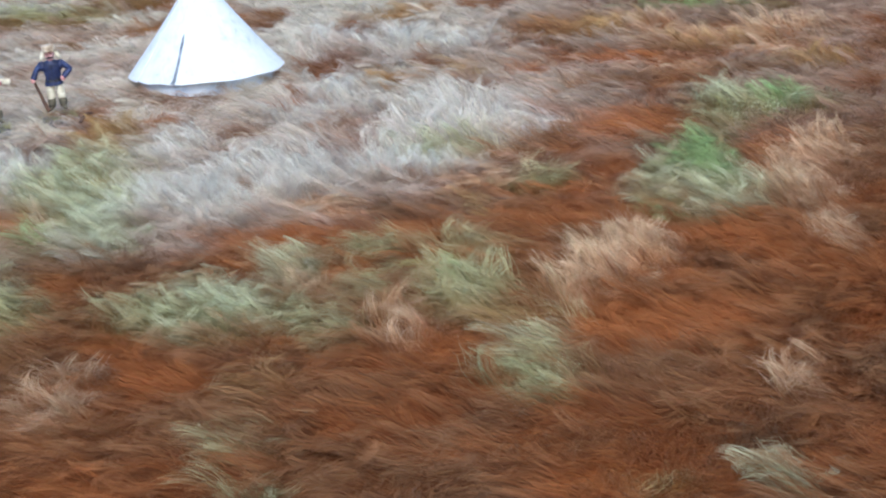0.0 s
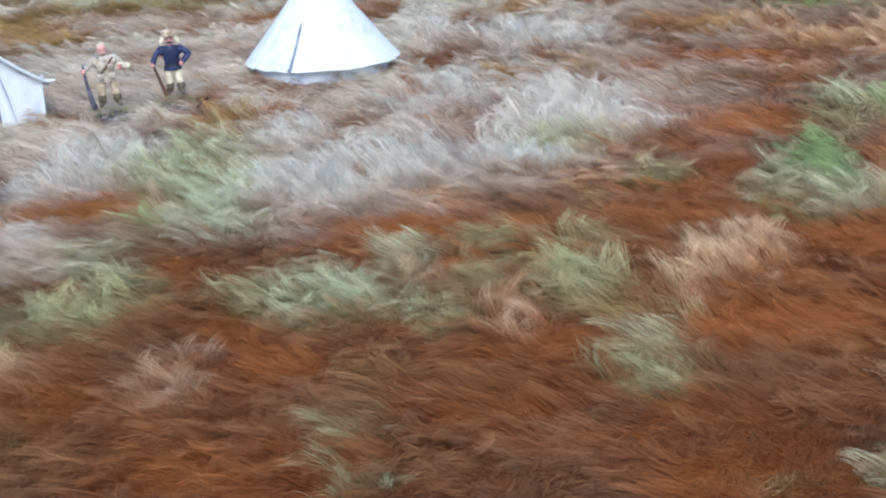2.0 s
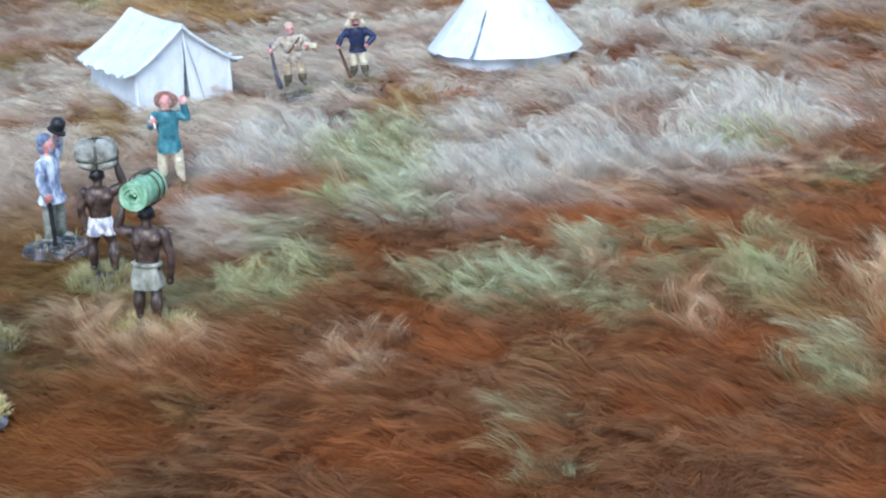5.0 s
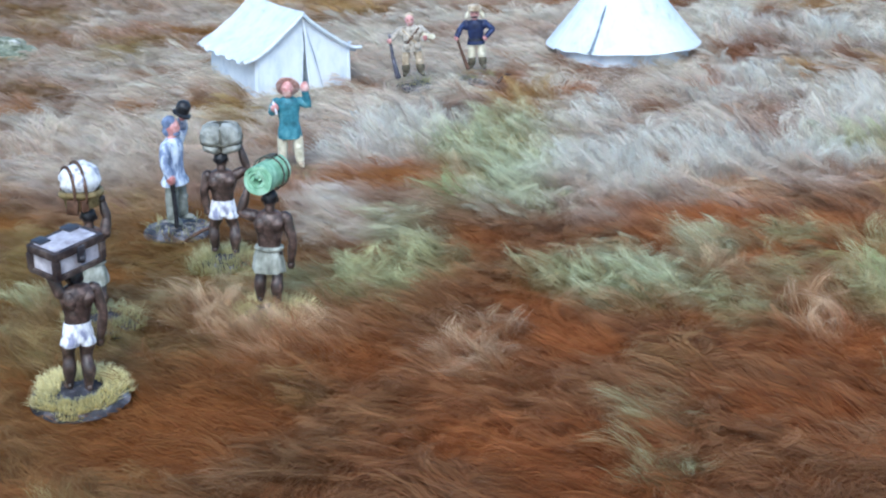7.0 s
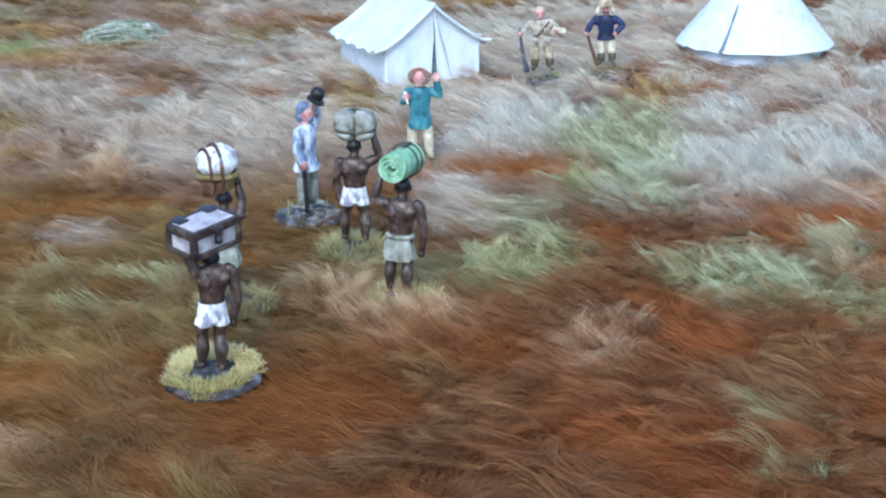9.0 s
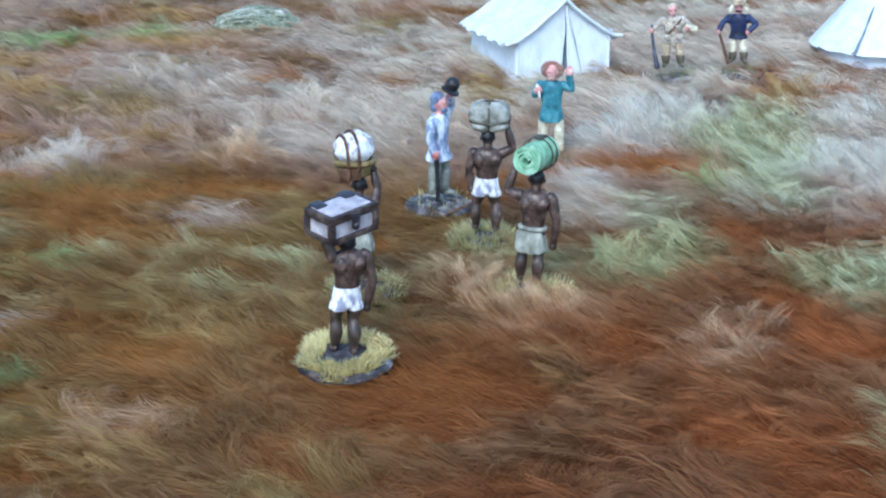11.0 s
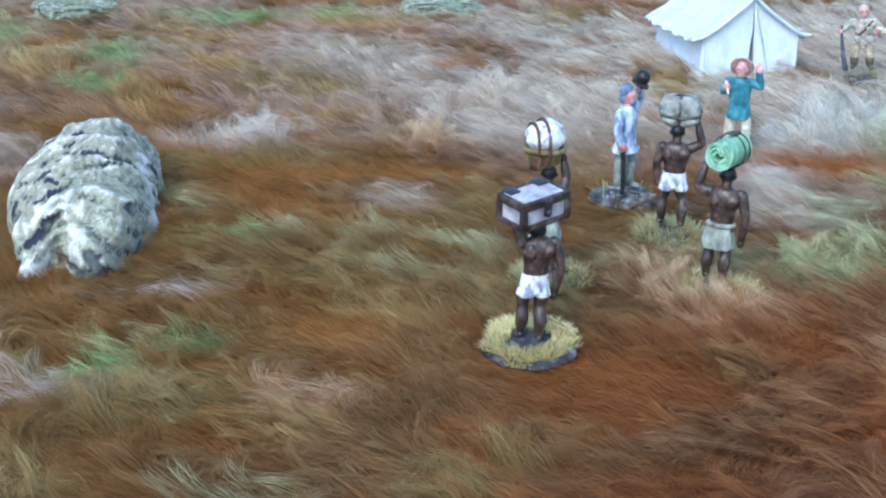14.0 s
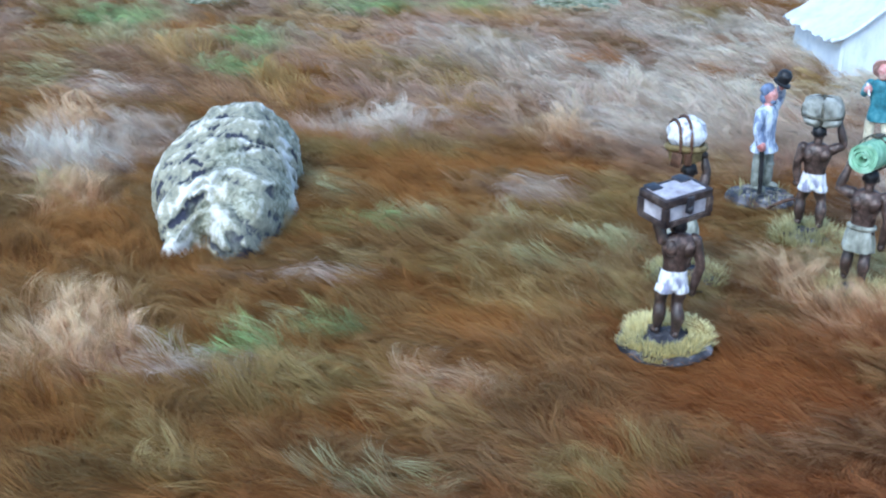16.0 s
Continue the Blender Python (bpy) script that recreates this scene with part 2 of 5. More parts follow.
def limb(bm, pts, radii, mi=0, n=10, sub=3):
    """A round limb along a bent line, its ends rounded."""
    P, Rr = [Vector(p) for p in pts], list(radii)
    line, rad = [], []
    for i in range(len(P) - 1):
        p0, p1, p2, p3 = P[max(i - 1, 0)], P[i], P[i + 1], P[min(i + 2, len(P) - 1)]
        for j in range(sub):
            t = j / sub
            line.append(0.5 * (2 * p1 + (p2 - p0) * t + (2 * p0 - 5 * p1 + 4 * p2 - p3) * t * t + (3 * p1 - p0 - 3 * p2 + p3) * t ** 3))
            rad.append(Rr[i] + (Rr[i + 1] - Rr[i]) * (t * t * (3 - 2 * t)))
    line.append(P[-1]), rad.append(Rr[-1])
    d0, d1 = (line[1] - line[0]).normalized(), (line[-1] - line[-2]).normalized()
    line = [line[0] - d0 * rad[0] * 0.8, line[0] - d0 * rad[0] * 0.45] + line + [line[-1] + d1 * rad[-1] * 0.45, line[-1] + d1 * rad[-1] * 0.8]
    rad = [rad[0] * 0.35, rad[0] * 0.85] + rad + [rad[-1] * 0.85, rad[-1] * 0.35]
    rings, side = [], None
    for i, p in enumerate(line):
        d = (line[min(i + 1, len(line) - 1)] - line[max(i - 1, 0)]).normalized()
        if side is None:
            side = d.orthogonal().normalized()
        side = (side - d * side.dot(d)).normalized()
        up = d.cross(side)
        rings.append([tuple(p + (side * math.cos(2 * math.pi * k / n) + up * math.sin(2 * math.pi * k / n)) * rad[i]) for k in range(n)])
    bridge(bm, rings, mi)


def slab(bm, c, half, mi=0, bevel=0.2, turn=None):
    """A box with bevelled edges."""
    m = turn.to_3x3() if turn else Matrix.Identity(3)
    tmp = bmesh.new()
    bmesh.ops.create_cube(tmp, size=2)
    for v in tmp.verts:
        v.co = Vector((v.co.x * half[0], v.co.y * half[1], v.co.z * half[2]))
    bmesh.ops.bevel(tmp, geom=tmp.edges[:], offset=min(bevel, min(half) * 0.6), segments=2, affect="EDGES", profile=0.6)
    table = {}
    for v in tmp.verts:
        table[v] = bm.verts.new(m @ v.co + Vector(c))
    for f in tmp.faces:
        bm.faces.new([table[v] for v in f.verts]).material_index = mi
    tmp.free()


def roughen(bm, amount, scale, seed=0):
    off = Vector((seed * 7.3, seed * 3.1, seed * 5.7))
    bm.normal_update()
    moves = [(v, v.normal * amount * noise.noise(v.co * scale + off)) for v in bm.verts]
    for v, d in moves:
        v.co += d

# ---- the ground: a dyed long-pile fur mat on a board ----
RNG = np.random.default_rng(7)
TABLE = RNG.random((256, 256))


def smooth_noise(x, y):
    xi, yi = np.floor(x).astype(int), np.floor(y).astype(int)
    fx, fy = x - xi, y - yi
    fx, fy = fx * fx * (3 - 2 * fx), fy * fy * (3 - 2 * fy)
    g = lambda i, j: TABLE[i & 255, j & 255]
    return (g(xi, yi) * (1 - fx) + g(xi + 1, yi) * fx) * (1 - fy) + (g(xi, yi + 1) * (1 - fx) + g(xi + 1, yi + 1) * fx) * fy


def fbm(x, y, size, octaves=3, shift=0.0):
    s, a, total = 0.0, 1.0, 0.0
    for k in range(octaves):
        s = s + a * smooth_noise(x / size * 2 ** k + shift + 17.3 * k, y / size * 2 ** k + shift * 1.7 + 9.1 * k)
        total, a = total + a, a * 0.55
    return s / total


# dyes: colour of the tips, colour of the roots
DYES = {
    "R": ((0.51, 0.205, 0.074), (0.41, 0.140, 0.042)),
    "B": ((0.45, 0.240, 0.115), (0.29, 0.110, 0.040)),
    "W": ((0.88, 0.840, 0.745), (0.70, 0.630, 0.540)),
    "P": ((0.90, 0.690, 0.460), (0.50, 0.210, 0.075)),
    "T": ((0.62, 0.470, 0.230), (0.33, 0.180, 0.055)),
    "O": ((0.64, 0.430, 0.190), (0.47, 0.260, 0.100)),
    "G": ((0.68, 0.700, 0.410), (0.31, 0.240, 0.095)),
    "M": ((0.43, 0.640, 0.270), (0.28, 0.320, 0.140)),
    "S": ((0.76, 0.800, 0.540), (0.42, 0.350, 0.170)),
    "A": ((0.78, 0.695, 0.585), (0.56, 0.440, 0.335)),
    # Q, N: darker R and B for the base; Q also for near patches.
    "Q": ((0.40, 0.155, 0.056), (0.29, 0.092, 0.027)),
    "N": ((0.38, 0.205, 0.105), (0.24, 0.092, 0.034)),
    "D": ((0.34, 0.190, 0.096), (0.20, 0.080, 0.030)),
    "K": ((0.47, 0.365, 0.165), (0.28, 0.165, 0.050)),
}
PATCHES = []


def patch(x, y, rx, ry, turn, dye, nap=""):
    """A brushed patch of another dye: its middle, half widths, turn and dye; nap u: standing up, l: half laid."""
    PATCHES.append((x, y, rx, ry, turn, dye, nap))


patch(-29, 473, 19, 18, -6, "W", "u"); patch(-4, 484, 18, 17, -9, "A", "u"); patch(15, 491, 19, 16, -6, "W", "u")
patch(34, 515, 17, 16, -10, "W", "u"); patch(54, 548, 15, 16, -11, "A", "u"); patch(-8, 456, 12, 9, -9, "A", "u")
patch(-36, 458, 12, 9, -9, "A", "u"); patch(64, 577, 13, 13, -13, "A", "u"); patch(88, 757, 26, 18, -16, "O", "u")
patch(125, 762, 23, 18, -15, "P", "u"); patch(154, 712, 24, 16, -12, "O", "u"); patch(193, 730, 21, 19, -17, "P", "u")
patch(199, 664, 14, 14, -12, "O", "u"); patch(173, 589, 19, 16, -12, "G", "u"); patch(148, 570, 11, 18, -10, "G", "u")
patch(178, 506, 12, 20, -9, "P", "u"); patch(166, 459, 12, 13, -9, "P", "u"); patch(170, 415, 7, 15, 0, "P", "u")
patch(137, 666, 15, 14, -11, "P"); patch(-236, 880, 64, 26, -13, "G"); patch(-263, 811, 16, 27, -11, "O")
patch(-207, 818, 51, 16, -11, "B"); patch(-146, 830, 15, 14, -11, "R"); patch(-145, 702, 51, 61, -10, "A")
patch(-184, 649, 33, 37, -9, "A"); patch(-66, 611, 30, 32, -8, "A"); patch(-167, 568, 18, 40, -6, "A")
patch(-35, 569, 24, 33, -7, "A"); patch(-103, 587, 12, 22, -9, "O", "u"); patch(-132, 527, 27, 37, -6, "W", "u")
patch(-98, 517, 13, 44, -4, "S", "u"); patch(-77, 471, 10, 32, -6, "S", "u"); patch(-120, 468, 22, 14, -5, "R")
patch(-97, 449, 7, 8, 0, "M"); patch(-86, 611, 9, 9, -6, "R"); patch(-48, 585, 12, 13, -9, "B")
patch(-68, 568, 10, 24, -6, "W", "u"); patch(-67, 488, 13, 30, -9, "W", "u"); patch(-36, 503, 20, 41, -6, "W", "u")
patch(-11, 515, 14, 40, -4, "W", "u"); patch(-19, 630, 19, 42, -9, "W", "u"); patch(-33, 749, 16, 29, -11, "W", "u")
patch(-33, 632, 10, 9, -6, "R"); patch(-28, 493, 6, 6, -9, "B"); patch(-67, 437, 12, 14, -5, "A", "u")
patch(-41, 441, 15, 16, -8, "A", "u"); patch(-8, 439, 26, 13, -4, "R"); patch(-2, 472, 12, 7, -5, "P")
patch(-4, 824, 20, 18, -11, "O"); patch(79, 768, 30, 27, -12, "B"); patch(106, 770, 16, 19, -14, "O")
patch(152, 807, 28, 9, -13, "M"); patch(187, 787, 17, 15, -13, "K"); patch(4, 739, 17, 34, -10, "W", "u")
patch(38, 733, 11, 28, -15, "W", "u"); patch(61, 710, 17, 23, -10, "A"); patch(4, 663, 13, 13, -9, "O")
patch(39, 677, 9, 11, -13, "O"); patch(69, 675, 10, 10, -11, "R"); patch(114, 691, 35, 14, -10, "R")
patch(142, 695, 16, 7, -11, "D"); patch(102, 644, 10, 12, -11, "D"); patch(151, 726, 32, 12, -13, "P")
patch(182, 688, 11, 13, -10, "P"); patch(169, 651, 17, 10, -10, "D"); patch(86, 641, 3, 17, -18, "P", "u")
patch(40, 591, 31, 44, -7, "W", "u"); patch(77, 582, 9, 12, -6, "W"); patch(16, 530, 10, 25, -11, "W", "u")
patch(43, 537, 18, 19, -6, "S", "u"); patch(31, 507, 17, 15, -7, "W", "u"); patch(109, 568, 21, 25, -5, "R")
patch(136, 638, 17, 18, -10, "B"); patch(150, 599, 14, 18, -8, "S", "u"); patch(174, 596, 8, 19, -7, "M", "u")
patch(165, 574, 10, 14, -6, "S"); patch(133, 513, 10, 28, -11, "M", "u"); patch(140, 467, 14, 22, -8, "S", "u")
patch(114, 480, 10, 20, -6, "S", "u"); patch(117, 448, 7, 5, 0, "M"); patch(140, 491, 6, 15, -9, "M", "u")
patch(98, 504, 13, 9, -4, "R"); patch(70, 529, 23, 15, -5, "B"); patch(82, 561, 5, 8, 0, "D")
patch(160, 509, 9, 21, -6, "R"); patch(164, 487, 4, 18, 0, "P", "u"); patch(20, 489, 14, 9, -4, "A")
patch(52, 486, 36, 13, -5, "R"); patch(87, 481, 20, 12, -9, "R"); patch(27, 463, 10, 8, -6, "D")
patch(33, 442, 12, 10, -5, "R"); patch(54, 462, 3, 18, 0, "T", "u"); patch(79, 447, 23, 12, -5, "R")
patch(140, 435, 18, 8, -3, "R"); patch(143, 417, 13, 10, -4, "R"); patch(26, 423, 13, 9, -4, "G")
patch(56, 416, 11, 9, -5, "G", "u"); patch(91, 383, 6, 21, -9, "P", "u"); patch(103, 396, 14, 20, -4, "P", "u")
patch(109, 409, 10, 14, -6, "P", "u"); patch(-113, 414, 17, 15, -7, "S"); patch(-95, 400, 18, 12, -3, "S")
patch(-88, 360, 3, 15, 0, "M", "u"); patch(-95, 357, 8, 12, -7, "R"); patch(-122, 417, 6, 9, 0, "R")
patch(-74, 370, 12, 19, -5, "B"); patch(-71, 400, 12, 10, -5, "R"); patch(-42, 353, 9, 9, 0, "R")
patch(-28, 396, 13, 12, -4, "S"); patch(-22, 365, 10, 18, -6, "S", "u"); patch(-15, 407, 10, 10, -6, "R")
patch(5, 390, 4, 13, 0, "P", "u"); patch(16, 403, 7, 10, 0, "R"); patch(2, 365, 12, 14, 0, "G")
patch(17, 358, 9, 17, -6, "G"); patch(-4, 349, 11, 6, -5, "R"); patch(-28, 320, 16, 13, -4, "R")
patch(-77, 334, 18, 6, -3, "B"); patch(-48, 320, 6, 7, 0, "P", "u"); patch(-47, 297, 12, 9, 0, "P", "u")
patch(-73, 296, 12, 11, 0, "R"); patch(5, 311, 8, 7, -7, "T", "u"); patch(2, 296, 18, 14, 0, "B")
patch(18, 312, 14, 10, 0, "B"); patch(6, 278, 7, 9, -8, "G"); patch(11, 248, 8, 7, 0, "G", "u")
patch(-33, 254, 15, 10, 0, "R"); patch(-63, 268, 12, 11, 0, "B"); patch(-30, 279, 18, 10, -3, "B")
patch(28, 260, 10, 9, 0, "B"); patch(29, 393, 8, 15, -7, "G"); patch(50, 405, 9, 8, -6, "R")
patch(57, 380, 13, 17, -4, "G", "u"); patch(49, 394, 3, 8, 0, "M"); patch(72, 396, 7, 10, 0, "B")
patch(120, 386, 10, 11, -6, "R"); patch(147, 395, 10, 15, -6, "R"); patch(41, 347, 7, 15, -8, "P", "u")
patch(53, 340, 9, 12, -6, "R"); patch(67, 359, 8, 9, 0, "T"); patch(84, 358, 4, 17, 0, "S", "u")
patch(74, 339, 5, 9, 0, "S", "u"); patch(73, 319, 7, 13, 0, "G", "u"); patch(79, 315, 9, 11, 0, "G")
patch(105, 350, 22, 17, -5, "R"); patch(131, 356, 14, 17, -4, "R"); patch(113, 312, 11, 8, 0, "B")
patch(130, 311, 9, 9, 0, "B"); patch(140, 301, 3, 14, 0, "P", "u"); patch(85, 278, 11, 7, 0, "B")
patch(77, 282, 7, 4, 0, "R"); patch(58, 276, 8, 8, 0, "R"); patch(88, 256, 13, 10, 0, "R")
patch(128, 270, 9, 9, 0, "D"); patch(106, 251, 7, 6, 0, "T"); patch(44, 260, 8, 8, 0, "B")
patch(131, 250, 4, 11, 0, "S", "u"); patch(117, 289, 8, 7, 0, "B"); patch(-107, 534, 14, 37, -4, "S", "u")
patch(-83, 486, 13, 38, -9, "S", "u"); patch(-67, 447, 8, 17, 0, "S", "u"); patch(-109, 511, 8, 21, -7, "S", "u")
patch(0, 466, 16, 8, 0, "P"); patch(28, 485, 17, 9, 0, "A"); patch(57, 493, 14, 12, 0, "P")
patch(77, 490, 8, 12, 0, "G", "u"); patch(-304, 808, 37, 29, -5, "O"); patch(-251, 780, 26, 20, -2, "O")
patch(-215, 818, 31, 22, -4, "A"); patch(-347, 837, 18, 33, -3, "G"); patch(-217, 755, 19, 16, -3, "A")
patch(-152, 332, 11, 12, 15, "G"); patch(-147, 292, 9, 8, 18, "K", "u"); patch(-126, 349, 12, 14, 14, "G")
patch(-94, 358, 10, 14, 17, "G", "u"); patch(-81, 375, 9, 16, 18, "G", "u"); patch(-119, 397, 11, 10, 15, "K")
patch(-395, 713, 19, 19, 18, "K"); patch(-363, 712, 16, 23, 15, "A"); patch(-324, 654, 18, 26, 16, "K")
patch(-332, 573, 16, 10, 15, "B"); patch(-281, 553, 17, 20, 17, "A"); patch(-273, 491, 24, 29, 17, "A", "u")
patch(-310, 533, 6, 7, 9, "R"); patch(-265, 544, 8, 9, 14, "R"); patch(-235, 461, 16, 47, 18, "A", "u")
patch(-201, 417, 10, 16, 17, "T"); patch(-244, 426, 13, 11, 18, "A"); patch(-200, 365, 11, 12, 22, "K")
patch(-168, 345, 10, 9, 17, "R"); patch(-155, 339, 6, 8, 18, "B"); patch(-169, 298, 9, 11, 18, "K")
patch(-156, 361, 12, 13, 20, "K"); patch(-132, 287, 9, 8, 18, "T"); patch(-128, 319, 12, 14, 20, "P", "u")
patch(-102, 304, 16, 16, 18, "P", "u"); patch(-90, 294, 8, 10, 23, "P", "u"); patch(-109, 280, 16, 10, 18, "Q")
patch(-83, 295, 18, 13, 16, "Q"); patch(-85, 273, 5, 7, 22, "K"); patch(-121, 401, 15, 16, 16, "A")
patch(-137, 433, 12, 16, 20, "W"); patch(-151, 489, 16, 25, 15, "W"); patch(-133, 457, 26, 12, 18, "R")
patch(-144, 508, 14, 26, 17, "W", "u"); patch(-225, 548, 11, 26, 15, "T"); patch(-174, 532, 14, 23, 21, "A")
patch(-229, 580, 16, 17, 18, "A"); patch(-257, 583, 9, 17, 18, "A"); patch(-104, 252, 16, 17, 18, "Q")
patch(-81, 223, 5, 5, 22, "P", "u"); patch(-72, 228, 18, 16, 19, "D"); patch(-61, 252, 12, 10, 20, "B")
patch(-81, 209, 11, 6, 15, "D"); patch(-45, 221, 12, 5, 20, "B"); patch(-105, 208, 9, 7, 21, "K")
patch(-118, 213, 7, 7, 16, "D"); patch(-107, 230, 7, 8, 16, "Q"); patch(-109, 348, 10, 16, 24, "G")
patch(-99, 350, 6, 16, 18, "G", "u"); patch(-90, 369, 4, 25, 14, "G", "u"); patch(-36, 370, 15, 13, 20, "G", "u")
patch(-11, 371, 12, 20, 14, "S", "u"); patch(0, 410, 10, 15, 17, "S", "u"); patch(-535, 456, 25, 21, 40, "M")
patch(-490, 447, 23, 15, 41, "G"); patch(-469, 490, 18, 15, 41, "K"); patch(-574, 461, 16, 14, 43, "G")
patch(-514, 504, 17, 14, 40, "D"); patch(-499, 464, 16, 13, 40, "R"); patch(-462, 559, 26, 15, 40, "M")
patch(-421, 594, 15, 18, 42, "M"); patch(-480, 524, 16, 17, 43, "K"); patch(-396, 612, 18, 16, 41, "A")
patch(-476, 489, 16, 12, 43, "B"); patch(-511, 414, 30, 17, 41, "G"); patch(-494, 385, 14, 11, 39, "B")
patch(-456, 414, 10, 27, 37, "O", "u"); patch(-452, 461, 13, 17, 42, "M"); patch(-423, 410, 14, 15, 39, "M")
patch(-385, 397, 11, 19, 38, "O", "u"); patch(-445, 510, 16, 17, 43, "O"); patch(-408, 471, 16, 15, 40, "O")
patch(-372, 456, 20, 19, 41, "K"); patch(-346, 465, 21, 18, 39, "K"); patch(-340, 499, 20, 26, 41, "A", "u")
patch(-390, 533, 21, 22, 41, "A"); patch(-350, 564, 19, 30, 39, "A"); patch(-317, 533, 8, 9, 40, "R")
patch(-319, 590, 16, 28, 40, "A"); patch(-410, 507, 16, 9, 38, "R"); patch(-306, 481, 18, 20, 41, "A")
patch(-469, 352, 13, 27, 42, "G"); patch(-449, 330, 9, 7, 41, "R"); patch(-437, 352, 16, 17, 40, "A")
patch(-412, 307, 13, 28, 39, "P", "u"); patch(-376, 305, 12, 26, 35, "A", "u"); patch(-381, 272, 12, 20, 42, "W", "u")
patch(-364, 274, 9, 13, 41, "W", "u"); patch(-346, 244, 11, 15, 38, "P", "u"); patch(-327, 243, 10, 9, 37, "R")
patch(-355, 243, 4, 6, 45, "M"); patch(-326, 225, 14, 15, 39, "R"); patch(-303, 223, 15, 11, 37, "R")
patch(-369, 399, 11, 10, 38, "R"); patch(-321, 386, 11, 20, 38, "W", "u"); patch(-331, 372, 19, 10, 39, "A")
patch(-334, 355, 11, 7, 41, "R"); patch(-317, 402, 14, 12, 36, "A"); patch(-318, 427, 11, 10, 38, "O")
patch(-296, 433, 16, 12, 38, "B"); patch(-271, 452, 18, 25, 41, "A", "u"); patch(-255, 452, 13, 21, 39, "A")
patch(-260, 408, 13, 14, 39, "P", "u"); patch(-311, 346, 21, 12, 39, "K"); patch(-291, 365, 19, 10, 39, "K")
patch(-276, 352, 36, 11, 38, "R"); patch(-241, 380, 23, 13, 38, "R"); patch(-237, 348, 17, 11, 36, "B")
patch(-289, 306, 9, 15, 41, "G"); patch(-282, 320, 11, 7, 38, "R"); patch(-261, 320, 16, 10, 40, "R")
patch(-234, 316, 19, 8, 39, "R"); patch(-209, 331, 13, 16, 39, "K"); patch(-217, 371, 8, 11, 40, "T")
patch(-254, 283, 13, 7, 39, "M"); patch(-267, 271, 11, 7, 41, "K"); patch(-246, 257, 19, 8, 39, "D")
patch(-249, 300, 9, 7, 36, "G"); patch(-239, 280, 12, 6, 35, "B"); patch(-221, 294, 12, 8, 35, "B")
patch(-228, 260, 18, 7, 38, "T"); patch(-241, 240, 16, 5, 40, "A"); patch(-208, 266, 14, 4, 39, "K")
patch(-207, 291, 10, 8, 37, "K"); patch(-270, 212, 14, 7, 39, "B"); patch(-264, 224, 10, 5, 37, "R")
patch(-175, 255, 11, 10, 38, "K", "u"); patch(-189, 287, 11, 10, 41, "K"); patch(-186, 239, 18, 16, 38, "R")
patch(-213, 229, 14, 9, 36, "B"); patch(-259, 165, 14, 22, 39, "P", "u"); patch(-248, 151, 12, 11, 35, "P", "u")
patch(-267, 193, 13, 9, 39, "B"); patch(-246, 187, 10, 9, 37, "B"); patch(-302, 194, 9, 9, 41, "R")
patch(-220, 186, 6, 9, 31, "M", "u"); patch(-214, 208, 9, 7, 36, "M", "u"); patch(-225, 179, 11, 5, 38, "M")
patch(-221, 201, 6, 7, 39, "G"); patch(-223, 168, 21, 5, 37, "A"); patch(-194, 181, 18, 10, 38, "K", "u")
patch(-197, 167, 9, 8, 36, "K", "u"); patch(-187, 213, 12, 8, 35, "B"); patch(-164, 199, 12, 9, 35, "P")
patch(-155, 177, 11, 7, 38, "T", "u"); patch(-228, 131, 16, 8, 38, "Q"); patch(-211, 131, 8, 6, 40, "K")
patch(-190, 127, 8, 11, 40, "T", "u"); patch(-221, 147, 9, 5, 41, "T"); patch(-186, 147, 14, 11, 39, "Q")
patch(-206, 111, 12, 8, 35, "D"); patch(-177, 164, 11, 7, 41, "Q"); patch(-189, 170, 8, 5, 40, "T")
patch(-160, 163, 10, 7, 37, "Q"); patch(-149, 141, 6, 7, 39, "G", "u"); patch(-162, 145, 6, 6, 31, "D")
patch(-141, 176, 14, 9, 39, "B"); patch(-147, 152, 6, 6, 39, "D"); patch(-138, 154, 5, 5, 37, "G")
patch(-116, 173, 11, 12, 34, "K", "u"); patch(-108, 192, 5, 7, 37, "K", "u"); patch(-136, 188, 9, 6, 36, "D")
patch(-124, 162, 6, 5, 39, "D"); patch(-154, 233, 18, 14, 38, "B"); patch(-139, 213, 18, 9, 38, "D")
patch(-106, 234, 21, 15, 37, "Q"); patch(-69, 206, 14, 7, 36, "Q"); patch(-96, 187, 9, 7, 36, "D")
patch(-221, 312, 11, 11, 34, "G"); patch(-190, 289, 12, 8, 35, "G"); patch(-186, 314, 9, 10, 41, "G", "u")
patch(-157, 276, 9, 9, 36, "K", "u"); patch(-234, 346, 14, 9, 36, "A"); patch(-213, 354, 11, 7, 34, "K")
patch(-191, 259, 10, 7, 37, "T"); patch(-167, 256, 9, 6, 36, "T"); patch(-408, 580, 21, 16, 17, "O")
patch(-372, 569, 22, 16, 16, "B"); patch(-335, 556, 20, 12, 15, "B"); patch(-438, 636, 17, 18, 17, "O")
patch(-474, 670, 17, 21, 17, "G"); patch(-459, 696, 18, 14, 16, "K"); patch(-376, 533, 14, 12, 17, "K")
patch(-383, 606, 19, 12, 16, "T")


